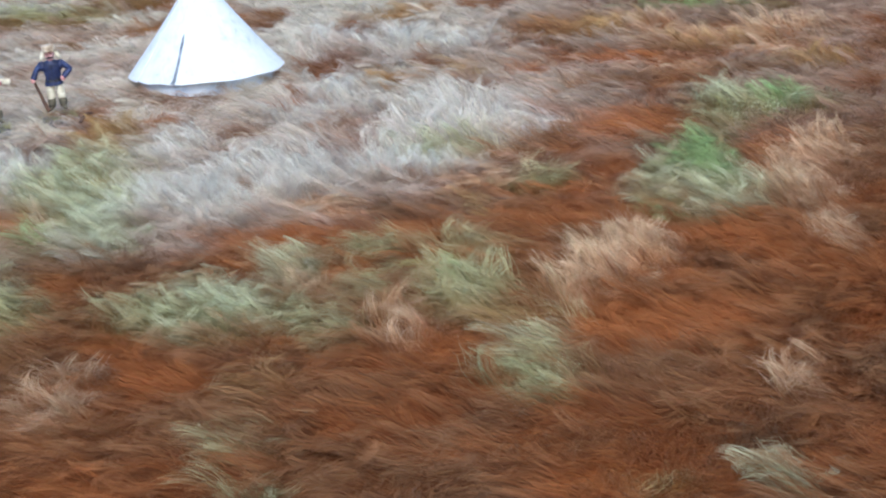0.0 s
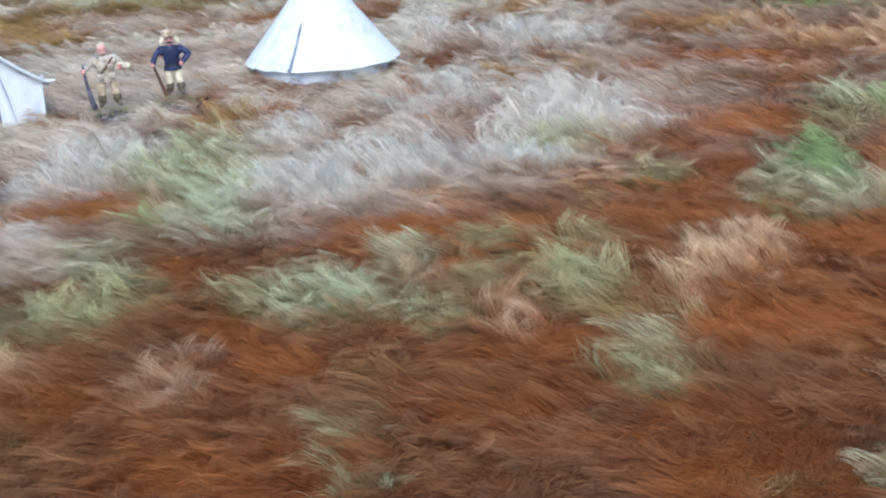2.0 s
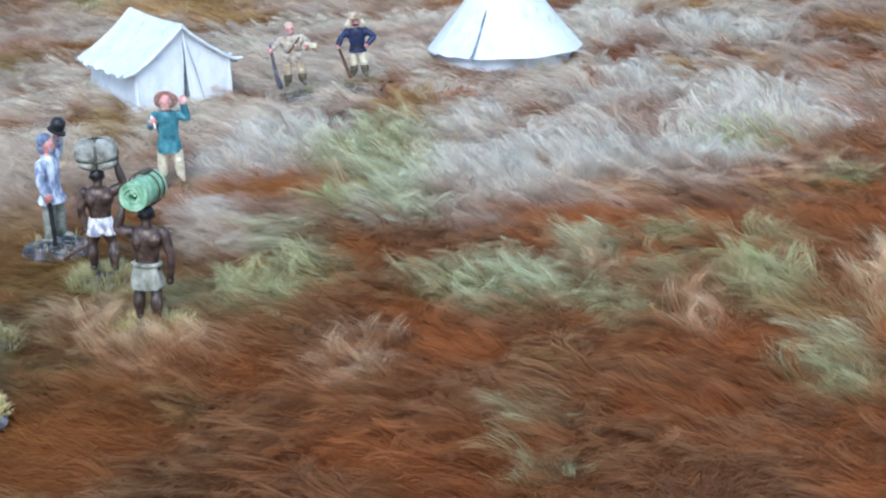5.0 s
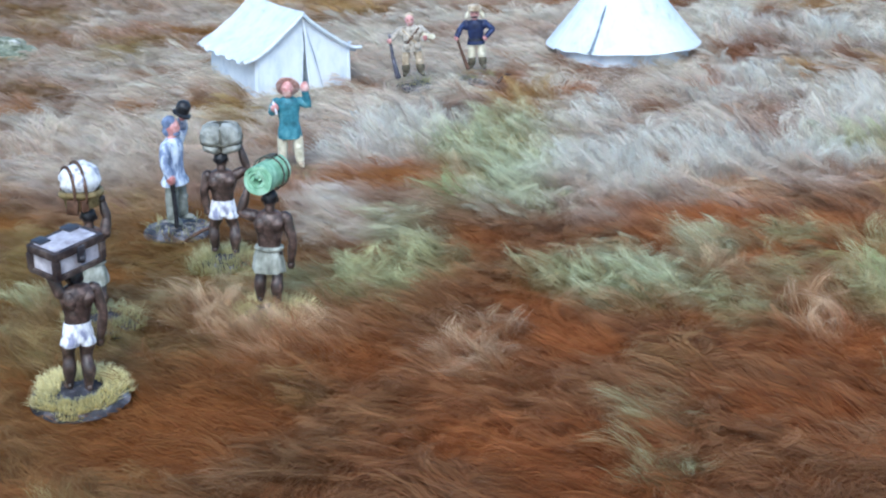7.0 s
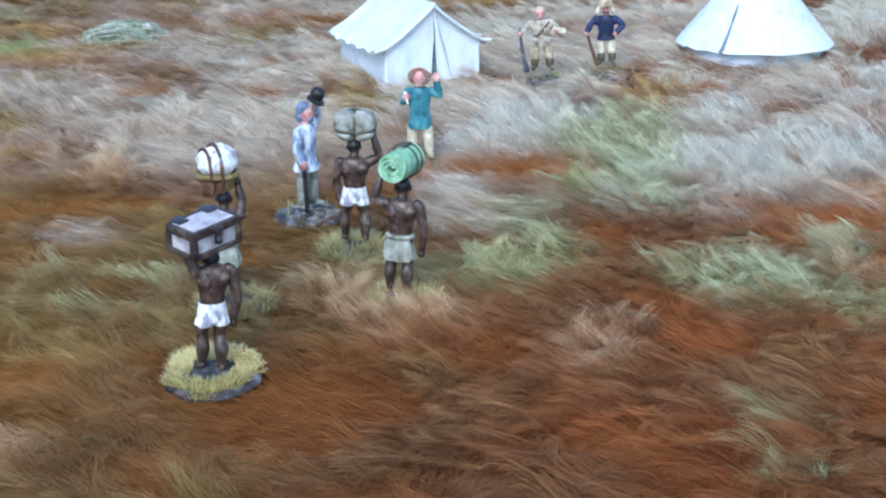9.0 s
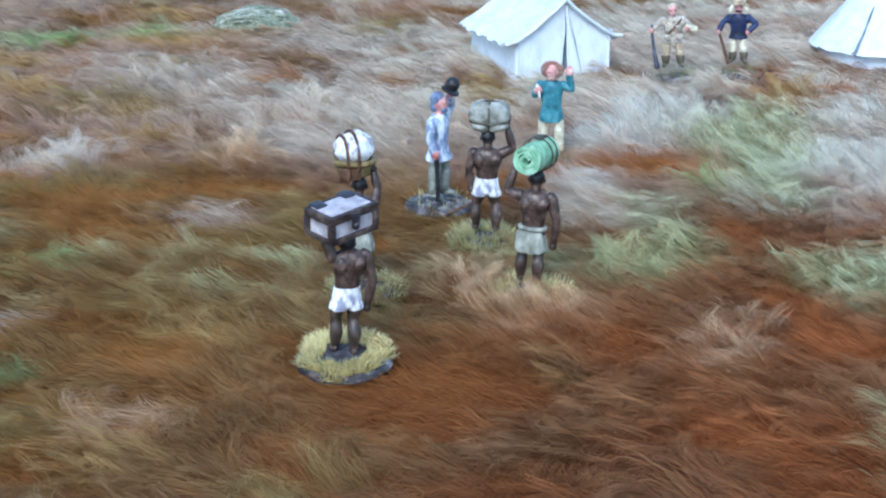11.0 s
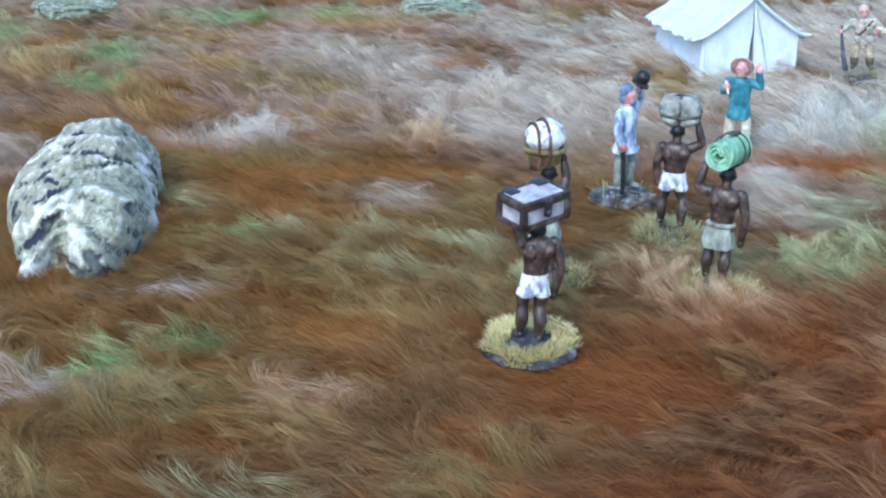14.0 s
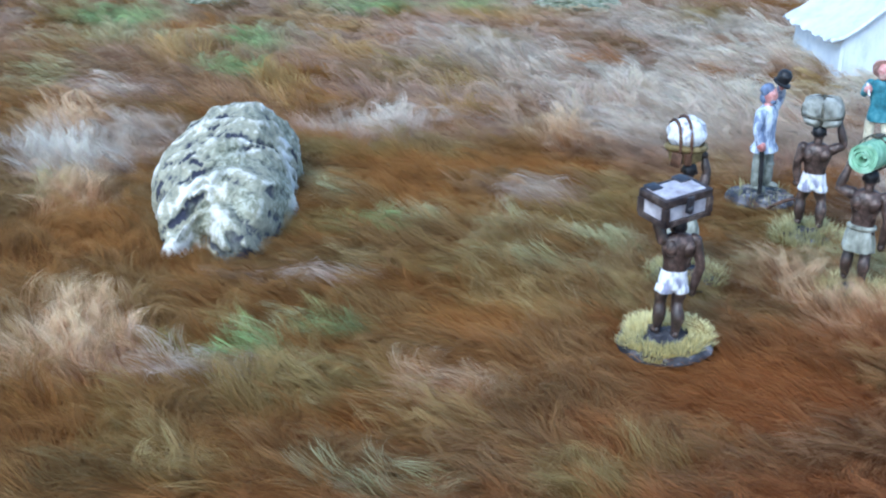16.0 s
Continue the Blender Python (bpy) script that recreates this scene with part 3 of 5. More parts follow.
def pile(x, y):
    """Dye of tips and roots, how far the pile stands up and how far it is brushed down to the bare undercoat, at places of the mat."""
    warp = (fbm(x, y, 16, 3, 3.0) - 0.5) * 12
    warp2 = (fbm(x, y, 16, 3, 8.0) - 0.5) * 9
    n = fbm(x, y, 34, 4, 1.0)
    k = np.clip((n - 0.36) / 0.26, 0, 1)[:, None]
    tip = np.array(DYES["Q"][0]) * (1 - k) + np.array(DYES["N"][0]) * k
    root = np.array(DYES["Q"][1]) * (1 - k) + np.array(DYES["N"][1]) * k
    # the far half of the mat is brushed to paler tips
    far = (np.clip((y - 0.25 * x - 420) / 170, 0, 1) * np.clip((fbm(x, y, 26, 3, 21.0) - 0.32) / 0.2, 0, 1) * (0.45 + 0.55 * np.clip((x + 400) / 130, 0, 1)) * (0.35 + 0.65 * np.clip((130 - x) / 120, 0, 1)))[:, None]
    tip = tip * (1 - far) + np.array((0.84, 0.770, 0.660)) * far
    root = root * (1 - far) + np.array((0.60, 0.520, 0.405)) * far
    stand, bare = np.full(len(x), 0.12), 0.30 * np.clip((0.46 - n) / 0.12, 0, 1)
    # brushed patches are broken up: strands of the ground dye come through
    broken = 0.30 + 0.70 * np.clip((fbm(x, y, 10, 2, 41.0) - 0.36) / 0.2, 0, 1)
    for px, py, rx, ry, turn, dye, nap in PATCHES:
        near = np.abs(x - px) + np.abs(y - py) < 3.2 * (rx + ry) + 40
        if not near.any():
            continue
        dx, dy = x[near] + warp[near] - px, y[near] + warp2[near] - py
        c, s = math.cos(radians(turn)), math.sin(radians(turn))
        d = ((dx * c + dy * s) / rx) ** 2 + ((dy * c - dx * s) / ry) ** 2
        w = np.exp(-(d ** 1.6) * 0.75) * 0.9
        if dye in "GSTK" and nap != "u":
            w = w * broken[near]
        w = w[:, None]
        tip[near] = tip[near] * (1 - w) + np.array(DYES[dye][0]) * w
        root[near] = root[near] * (1 - w) + np.array(DYES[dye][1]) * w
        goal = {"u": 0.9 if dye in "WPO" else 0.55, "l": 0.8}.get(nap, 0.12)
        stand[near] = stand[near] * (1 - w[:, 0]) + goal * w[:, 0]
        bare[near] = bare[near] * (1 - w[:, 0]) + (1.0 if dye in "RQ" else 0.0) * w[:, 0]
    # the dye turns from rust to ochre towards one end of the mat
    o = np.clip((-x - 50) / 150, 0, 1)[:, None]
    red = np.clip(1 - root[:, 2:3] * 6, 0, 1) * np.clip((tip[:, 0:1] / tip[:, 1:2] - 1.25) / 0.6, 0, 1)
    tip = tip * (1 - o * red * np.array((0.16, -0.14, 0.0)))
    root = root * (1 - o * red * np.array((0.18, -0.20, 0.0)))
    return tip, root, stand, bare


def bed(x, y):
    """Height of the backing: slightly uneven, and swollen under the two tents."""
    z = -5.7 + 4.0 * (fbm(x, y, 70, 2, 5.0) - 0.5)
    for cx, cy, r in ((-79, 671, 48.0), (-224, 602, 44.0)):
        z = z + 4.6 * np.exp(-(((x - cx) ** 2 + (y - cy) ** 2) / r ** 2) ** 2)
    return z


X0, X1, Y0, Y1 = -900.0, 400.0, -220.0, 1260.0
# keep-outs: things that stand on the mat (middle, radius)
STANDS = []


def stands(x, y, r):
    STANDS.append((x, y, r))


def set_dye(me, colours):
    a = me.color_attributes.new("dye", "FLOAT_COLOR", "POINT")
    a.data.foreach_set("color", np.concatenate([colours, np.ones((len(colours), 1))], 1).astype(np.float32).ravel())


def build_backing():
    nx, ny = 217, 209
    gx, gy = np.meshgrid(np.linspace(X0, X1, nx), np.linspace(Y0, Y1, ny))
    x, y = gx.ravel(), gy.ravel()
    z = bed(x, y)
    root = pile(x, y)[1]
    top = np.stack([x, y, z], 1)
    low = np.stack([x, y, np.full(len(x), -12.0)], 1)
    i = np.arange(nx * ny).reshape(ny, nx)
    quads = np.stack([i[:-1, :-1], i[:-1, 1:], i[1:, 1:], i[1:, :-1]], -1).reshape(-1, 4)
    n = nx * ny
    edge = np.concatenate([i[0, :], i[1:, -1], i[-1, -2::-1], i[-2:0:-1, 0]])
    nxt = np.roll(edge, -1)
    skirt = np.stack([edge, edge + n, nxt + n, nxt], 1)
    me = bpy.data.meshes.new("ground")
    me.from_pydata((np.concatenate([top, low]) * MM).tolist(), [], quads.tolist() + (quads[:, ::-1] + n).tolist() + skirt.tolist())
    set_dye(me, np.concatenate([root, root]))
    me.materials.append(BACKING)
    me.shade_smooth()
    return tagged(new("ground", me), "rust-brown fur mat backing laid flat as miniature savanna", "mat", kind="structure")


def build_fur(name, count, ring, segments, width, seed):
    """Strands in locks, each a tapered ribbon, joined into one mesh. ring: nearest and farthest strand from the walk; None: the mat's edges."""
    rng = np.random.default_rng(seed)
    if ring:
        r = np.sqrt(rng.uniform(ring[0] ** 2, ring[1] ** 2, count))
        a = rng.uniform(radians(-16), radians(57), count)
        x, y = 67 - r * np.sin(a), -104 + r * np.cos(a)
    else:
        x, y = rng.uniform(X0, X1, count), rng.uniform(Y0, Y1, count)
        r, a = np.hypot(x - 67, y + 104), np.arctan2(67 - x, y + 104)
        keep = (r > 1130) | (r < 305) | (a < radians(-15)) | (a > radians(56))
        x, y = x[keep], y[keep]
    ok = (x > X0) & (x < X1) & (y > Y0) & (y < Y1)
    for sx, sy, sr in STANDS:
        ok &= (x - sx) ** 2 + (y - sy) ** 2 > sr * sr
    x, y = x[ok], y[ok]
    n = len(x)
    # locks
    cell = 7.5
    cx = np.floor((x + 9 * fbm(x, y, 11, 2, 2.0)) / cell).astype(int)
    cy = np.floor((y + 9 * fbm(x, y, 11, 2, 6.0)) / cell).astype(int)
    h = lambda k: TABLE[(cx * 37 + cy * 91 + k * 53) & 255, (cx * 113 + cy * 29 + k * 71) & 255]
    mx, my = (cx + 0.5) * cell - 4.5, (cy + 0.5) * cell - 4.5
    bx, by = np.floor((x + 20 * fbm(x, y, 24, 2, 31.0)) / 17).astype(int), np.floor((y + 20 * fbm(x, y, 24, 2, 37.0)) / 17).astype(int)
    big = TABLE[(bx * 29 + by * 83) & 255, (bx * 97 + by * 41) & 255]
    swirl = fbm(x, y, 60, 2, 11.0) - 0.5
    flow = radians(198) + radians(150) * swirl + radians(110) * (fbm(x, y, 27, 2, 71.0) - 0.5) + (big - 0.5) * 0.6
    # a strand takes the dye of the place where its tip lies; neighbouring locks interlace
    away = 4.5
    tip, root, stand, bare = pile(x + np.cos(flow) * away + (h(6) - 0.5) * 5 + rng.normal(0, 1.8, n), y + np.sin(flow) * away + (h(7) - 0.5) * 5 + rng.normal(0, 1.8, n))
    turn = flow + (h(1) - 0.5) * (0.55 + 2.2 * stand) + rng.normal(0, 0.20, n)
    length = 10.5 * (0.72 + 0.55 * h(2)) * rng.uniform(0.7, 1.2, n) * (1 - 0.2 * stand) * (1 - 0.25 * bare)
    e0 = radians(27) + stand * radians(42) + rng.normal(0, 0.14, n)
    e1 = radians(-12) + stand * radians(62) + (h(3) - 0.5) * (0.5 - 0.3 * bare) + rng.normal(0, 0.12, n)
    base = bed(x, y)
    pts = [np.stack([x, y, base], 1)]
    for k in range(segments):
        f = k / (segments - 1)
        e = e0 + (e1 - e0) * f
        tk = turn + rng.normal(0, 0.12, n) * (0.4 + f) + (h(4) - 0.5) * 1.3 * f
        step = np.stack([np.cos(e) * np.cos(tk), np.cos(e) * np.sin(tk), np.sin(e)], 1) * (length / segments)[:, None]
        pts.append(pts[-1] + step)
    pull = (0.30 + 0.25 * h(8)) * rng.uniform(0.4, 1.2, n)
    for k in range(1, segments + 1):
        f = (k / segments) ** 1.3
        pts[k][:, 0] += (mx - x) * pull * f
        pts[k][:, 1] += (my - y) * pull * f
        pts[k][:, 2] = np.maximum(pts[k][:, 2], base + 0.4)
    shade = (1 + (h(5) - 0.5) * (0.32 - 0.18 * bare)) * (0.90 + 0.20 * TABLE[(bx * 61 + by * 17) & 255, (bx * 7 + by * 131) & 255]) * rng.uniform(0.90, 1.10, n)
    return ribbons(name, pts, width, tip, root, shade, rng)


def build_tufts(name, count, ring, seed, steps, each, width):
    """Longer locks that stand proud of the pile, each a sheaf of strands that curl together."""
    rng = np.random.default_rng(seed)
    r = np.sqrt(rng.uniform(ring[0] ** 2, ring[1] ** 2, count))
    a = rng.uniform(radians(-15), radians(56), count)
    x, y = 67 - r * np.sin(a), -104 + r * np.cos(a)
    tip, root, stand, bare = pile(x, y)
    frost = np.clip((fbm(x, y, 30, 3, 51.0) - 0.36) / 0.22, 0, 1)
    ok = rng.uniform(0, 1, count) < (0.04 + 0.42 * frost) * (1 - bare) + 1.1 * np.maximum(stand - 0.12, 0)
    for sx, sy, sr in STANDS:
        ok &= (x - sx) ** 2 + (y - sy) ** 2 > (sr + 2) ** 2
    x, y, stand = x[ok], y[ok], stand[ok]
    m = len(x)
    rep = lambda q: np.repeat(q, each)
    turn = radians(198) + radians(150) * (fbm(x, y, 60, 2, 11.0) - 0.5) + radians(110) * (fbm(x, y, 27, 2, 71.0) - 0.5) + rng.normal(0, 1.0, m) * (0.22 + 0.6 * stand)
    curl, size = rng.normal(0, 1.25, m), rng.uniform(0.75, 1.25, m)
    lift, bright = rng.normal(0, 0.14, m), rng.uniform(0.92, 1.20, m)
    n = m * each
    fan = rng.normal(0, 1, n)
    rx, ry = rep(x) + rng.normal(0, 1.7, n), rep(y) + rng.normal(0, 1.7, n)
    away = 5.5 * (1 - stand)
    tip, root = pile(rep(x + np.cos(turn) * away + rng.normal(0, 4, m)), rep(y + np.sin(turn) * away + rng.normal(0, 4, m)))[:2]
    st = rep(stand)
    length = 15.5 * rep(size) * rng.uniform(0.75, 1.15, n) * (1 - 0.12 * st)
    e0 = radians(32) + st * radians(40) + rep(lift) + rng.normal(0, 0.10, n)
    e1 = radians(-6) + st * radians(52) + rep(lift) + rng.normal(0, 0.14, n)
    base = bed(rx, ry) + 0.8
    pts = [np.stack([rx, ry, base], 1)]
    for k in range(steps):
        f = k / (steps - 1)
        e = e0 + (e1 - e0) * f
        tk = rep(turn) + rep(curl) * f * 1.3 + fan * 0.22 * (0.5 + f) + rng.normal(0, 0.16, n)
        pts.append(pts[-1] + np.stack([np.cos(e) * np.cos(tk), np.cos(e) * np.sin(tk), np.sin(e)], 1) * (length / steps)[:, None])
        pts[-1][:, 2] = np.maximum(pts[-1][:, 2], base)
    # most locks close to a point, some stay frayed
    close = rep(np.where(rng.uniform(0, 1, m) < 0.75, rng.uniform(0.50, 0.88, m), 0.1))
    for k in range(1, steps + 1):
        mid = np.repeat(pts[k].reshape(m, each, 3).mean(1), each, 0)
        pts[k] = pts[k] + (mid - pts[k]) * (close * (k / steps) ** 1.2)[:, None]
    # Lock roots go darker than the dye, to deepen the gaps between locks.
    return ribbons(name, pts, width, tip, root * 0.84 + tip * 0.06, rep(bright) * rng.uniform(0.9, 1.1, n), rng)


def ribbons(name, pts, width, tip, root, shade, rng):
    """One mesh of tapered ribbons along the given points, dyed from root to tip."""
    segments, n = len(pts) - 1, len(tip)
    d = pts[-1] - pts[0]
    d /= np.linalg.norm(d, axis=1)[:, None]
    side = np.stack([-d[:, 1], d[:, 0], np.zeros(n)], 1)
    side /= np.linalg.norm(side, axis=1)[:, None] + 1e-9
    up = np.cross(d, side)
    roll = rng.uniform(-1.3, 1.3, n)[:, None]
    wv = (side * np.cos(roll) + up * np.sin(roll)) * (width * rng.uniform(0.6, 1.4, n))[:, None]
    m = 2 * segments + 1
    verts, col = np.empty((n, m, 3)), np.empty((n, m, 3))
    dyed = shade[:, None] * (1 + rng.normal(0, 0.03, (n, 3)))
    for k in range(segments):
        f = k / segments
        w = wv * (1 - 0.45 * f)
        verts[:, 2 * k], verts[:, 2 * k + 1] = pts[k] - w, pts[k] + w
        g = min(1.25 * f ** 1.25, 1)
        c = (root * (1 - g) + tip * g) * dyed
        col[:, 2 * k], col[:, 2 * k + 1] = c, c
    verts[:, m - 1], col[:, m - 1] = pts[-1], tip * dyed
    first = (np.arange(n) * m)[:, None]
    quads = [first + np.array([[2 * k, 2 * k + 1, 2 * k + 3, 2 * k + 2]]) for k in range(segments - 1)]
    loops = np.concatenate(quads + [first + np.array([[m - 3, m - 2, m - 1]])], 1).ravel()
    per = 4 * (segments - 1) + 3
    me = bpy.data.meshes.new(name)
    me.vertices.add(n * m)
    me.vertices.foreach_set("co", (verts * MM).astype(np.float32).ravel())
    me.loops.add(n * per)
    me.loops.foreach_set("vertex_index", loops.astype(np.int32))
    me.polygons.add(n * segments)
    starts = (np.arange(n) * per)[:, None] + 4 * np.arange(segments)[None, :]
    me.polygons.foreach_set("loop_start", starts.ravel().astype(np.int32))
    me.update(calc_edges=True)
    set_dye(me, np.clip(col, 0.004, 0.92).reshape(-1, 3))
    me.materials.append(FIBRE)
    return me


# ---- things ----


def figure_base(x, y, r, tuft, seed, turf="straw", sunk=3.2, spread=0.98, tall=1.0, tip=0.0):
    """A round casting base with a ring of short static grass glued on it."""
    ob = thing("figure_base", x, y, -sunk, 25.0, tip)
    bm = bmesh.new()
    loft(bm, [(0, 0, 0.4, r * 0.98, r * 0.98), (0, 0, 0.9, r * 1.02, r * 1.02), (0, 0, 1.6, r * 0.99, r * 0.99), (0, 0, 2.6, r * 0.93, r * 0.93), (0, 0, 3.1, r * 0.8, r * 0.8), (0, 0, 3.2, r * 0.4, r * 0.4)], 0, 36, 0.012, seed)
    roughen(bm, 0.35, 0.6, seed)
    part("disc", bm, BASE, ob)
    rnd = random.Random(seed)
    bm = bmesh.new()
    stony = turf == "stony"
    for i in range(34 if stony else 10):
        a, q = rnd.uniform(0, 6.28), rnd.uniform(0.1, 0.92 if stony else 0.5) * r
        blob(bm, (q * math.cos(a), q * math.sin(a), 3.1), (rnd.uniform(0.5, 1.3), rnd.uniform(0.5, 1.3), rnd.uniform(0.3, 0.6)), 0, 5, 8, 0.3, seed + i)
    part("gravel", bm, PEBBLE if stony else BASE, ob, "grey drybrushed pebbles" if stony else "dark drybrushed gravel")
    if tuft:
        rng = np.random.default_rng(seed + 90)
        n = tuft
        a = rng.uniform(0, 2 * np.pi, n)
        q = r * np.sqrt(rng.uniform(0.45 ** 2, spread ** 2, n))
        q = q * (0.84 + 0.34 * smooth_noise(a * 2.2 + seed, a * 0 + seed))
        gap = smooth_noise(a * 2.1 + seed, q * 0.3)
        ok = gap > 0.16
        a, q = a[ok], q[ok]
        n = len(a)
        p0 = np.stack([q * np.cos(a), q * np.sin(a), np.where(q < r * 0.95, 2.6, 1.4)], 1)
        out = a + rng.normal(0, 0.7, n)
        ln, lean = rng.uniform(1.8, 4.4, n) * tall, rng.uniform(0.1, 1.2, n) * (0.4 + 0.6 * q / r)
        d = np.stack([np.cos(out) * np.sin(lean), np.sin(out) * np.sin(lean), np.cos(lean)], 1)
        sd = np.stack([-np.sin(out), np.cos(out), np.zeros(n)], 1) * 0.13
        p1 = p0 + d * (ln * 0.55)[:, None]
        p2 = p0 + d * ln[:, None] + np.stack([np.cos(out), np.sin(out), -0.4 * np.ones(n)], 1) * (ln * 0.15)[:, None]
        v = np.stack([p0 - sd, p0 + sd, p1 - sd * 0.8, p1 + sd * 0.8, p2], 1)
        b = (np.arange(n) * 5)[:, None]
        me = bpy.data.meshes.new("static_grass")
        me.from_pydata((v.reshape(-1, 3) * MM).tolist(), [], (b + np.array([[0, 1, 3, 2]])).tolist() + (b + np.array([[2, 3, 4]])).tolist())
        lo, hi = {"straw": ((0.68, 0.57, 0.24), (0.92, 0.84, 0.50)), "olive": ((0.46, 0.41, 0.18), (0.74, 0.68, 0.40)), "stony": ((0.48, 0.43, 0.18), (0.76, 0.70, 0.40))}[turf]
        f = np.tile(np.array([0, 0, 0.6, 0.6, 1.0]), n)[:, None]
        sh = np.repeat(rng.uniform(0.75, 1.2, n), 5)[:, None]
        set_dye(me, (np.array(lo) * (1 - f) + np.array(hi) * f) * sh)
        me.materials.append(FIBRE)
        g = new("static_grass", me)
        g.parent = ob
        tagged(g, "ring of straw-yellow static grass", kind="stuff")
    return tagged(ob, "round dark grey figure base with straw-yellow grass ring", "figure base", "figure bases")


def arm(bm, shoulder, elbow, wrist, skin, sleeve=None, r=1.25, hand=True, cuff=1.0):
    s, e, w = Vector(shoulder), Vector(elbow), Vector(wrist)
    limb(bm, [s, s.lerp(e, 0.5), e, e.lerp(w, 0.45), w], [r * 1.15, r * 1.12, r * 0.92, r, r * 0.68 if sleeve is None else r * 0.9], skin if sleeve is None else sleeve)
    if hand:
        d = (w - e).normalized()
        blob(bm, w + d * 1.0, (1.05, 0.95, 1.25), skin, 6, 10, 0.12, 3)


def porter(name, x, y, rz, lean, label, cloth, skirt, arms, step, seed, wide=1.02, tall=1.08, bow=(0.0, 0.0), stride=1.0):
    """Bare-backed porter casting, feet at the origin, facing +y, about 29 mm to the crown."""
    bm = bmesh.new()
    mats = [SKIN, HAIR, cloth]
    for sx, dy in ((-1, step), (1, -step)):
        limb(bm, [(sx * 1.6, 0, 13.0), (sx * 2.0, dy * 0.35 + 0.3, 10.2), (sx * 2.15 * stride, dy * 0.6 + 0.6, 7.4), (sx * 2.25 * stride, dy * 0.9 - 0.45, 4.6), (sx * 2.15 * stride, dy, 1.2)], [1.75, 1.85, 1.4, 1.65, 1.0], 0, 12)
        limb(bm, [(sx * 2.15 * stride, dy - 0.6, 0.75), (sx * 2.4 * stride, dy + 0.8, 0.65), (sx * 2.6 * stride, dy + 2.1, 0.5)], [0.8, 0.95, 0.7], 0, 8)
    loft(bm, [(0, 0, 13.2, 3.2, 2.2), (0, 0, 15.0, 2.95, 2.0), (0, -0.1, 17.2, 3.1, 2.0), (0, -0.3, 19.6, 3.9, 2.3), (0, -0.35, 21.6, 4.5, 2.4), (0, -0.25, 22.9, 3.9, 1.9), (0, 0, 23.7, 1.9, 1.4)], 0, 20)
    # shoulder blades, spine furrow, lower back
    for sx in (-1, 1):
        blob(bm, (sx * 2.05, -1.85, 20.5), (1.55, 1.15, 2.0), 0, 7, 12, 0, 0, Euler((0, radians(sx * 16), 0)).to_matrix())
        blob(bm, (sx * 1.25, -1.25, 17.2), (1.1, 0.9, 2.2), 0, 7, 10)
        blob(bm, (sx * 3.9, -0.2, 22.2), (1.6, 1.5, 1.5), 0, 7, 12)
    by, bz = bow
    limb(bm, [(0, -0.1, 22.8), (0, 0.1 + by, 25.0 + bz)], [1.35, 1.25], 0, 12)
    blob(bm, (0, 0.35 + by, 26.6 + bz), (1.85, 2.1, 2.35), 0, 9, 14)
    blob(bm, (0, -0.15 + by, 27.1 + bz), (2.0, 2.05, 2.05), 1, 9, 14, 0.12, seed)
    for sx in (-1, 1):
        blob(bm, (sx * 1.9, 0.2 + by, 26.3 + bz), (0.35, 0.5, 0.7), 0, 5, 8)
    if skirt:
        loft(bm, [(0, 0, 8.3, 4.15, 3.3), (0, 0, 8.8, 4.3, 3.4), (0, 0, 10.0, 4.1, 3.2), (0, 0, 11.8, 3.85, 2.95), (0, 0, 13.6, 3.3, 2.4), (0, 0, 14.4, 3.25, 2.35)], 2, 36, 0.055, seed)
        limb(bm, [(3.3 * math.cos(a), 2.45 * math.sin(a), 14.3) for a in [k * 0.5236 for k in range(13)]], [0.6] * 13, 2, 8, 2)
    else:
        loft(bm, [(0, 0, 11.0, 3.5, 2.5), (0, 0, 11.5, 3.8, 2.75), (0, 0, 13.0, 3.6, 2.6), (0, 0, 14.6, 3.25, 2.35), (0, 0, 15.2, 3.2, 2.3)], 2, 28, 0.028, seed)
        for sx in (-1, 1):
            loft(bm, [(sx * 1.9, 0, 10.2, 2.1, 2.4), (sx * 1.95, 0, 10.5, 2.25, 2.6), (sx * 1.85, 0, 11.6, 2.1, 2.6), (sx * 1.5, 0, 12.6, 1.6, 2.2)], 2, 20, 0.045, seed + 3)
    for s, e, w in arms:
        arm(bm, s, e, w, 0)
    roughen(bm, 0.16, 0.9, seed)
    ob = link(name, bm, mats)
    ob.matrix_world = pose(x * MM, y * MM, 0.1 * MM, lean[0], lean[1], rz) @ Matrix.Diagonal((wide, wide, tall, 1))
    return tagged(ob, label, "figurine", "porter figurines")


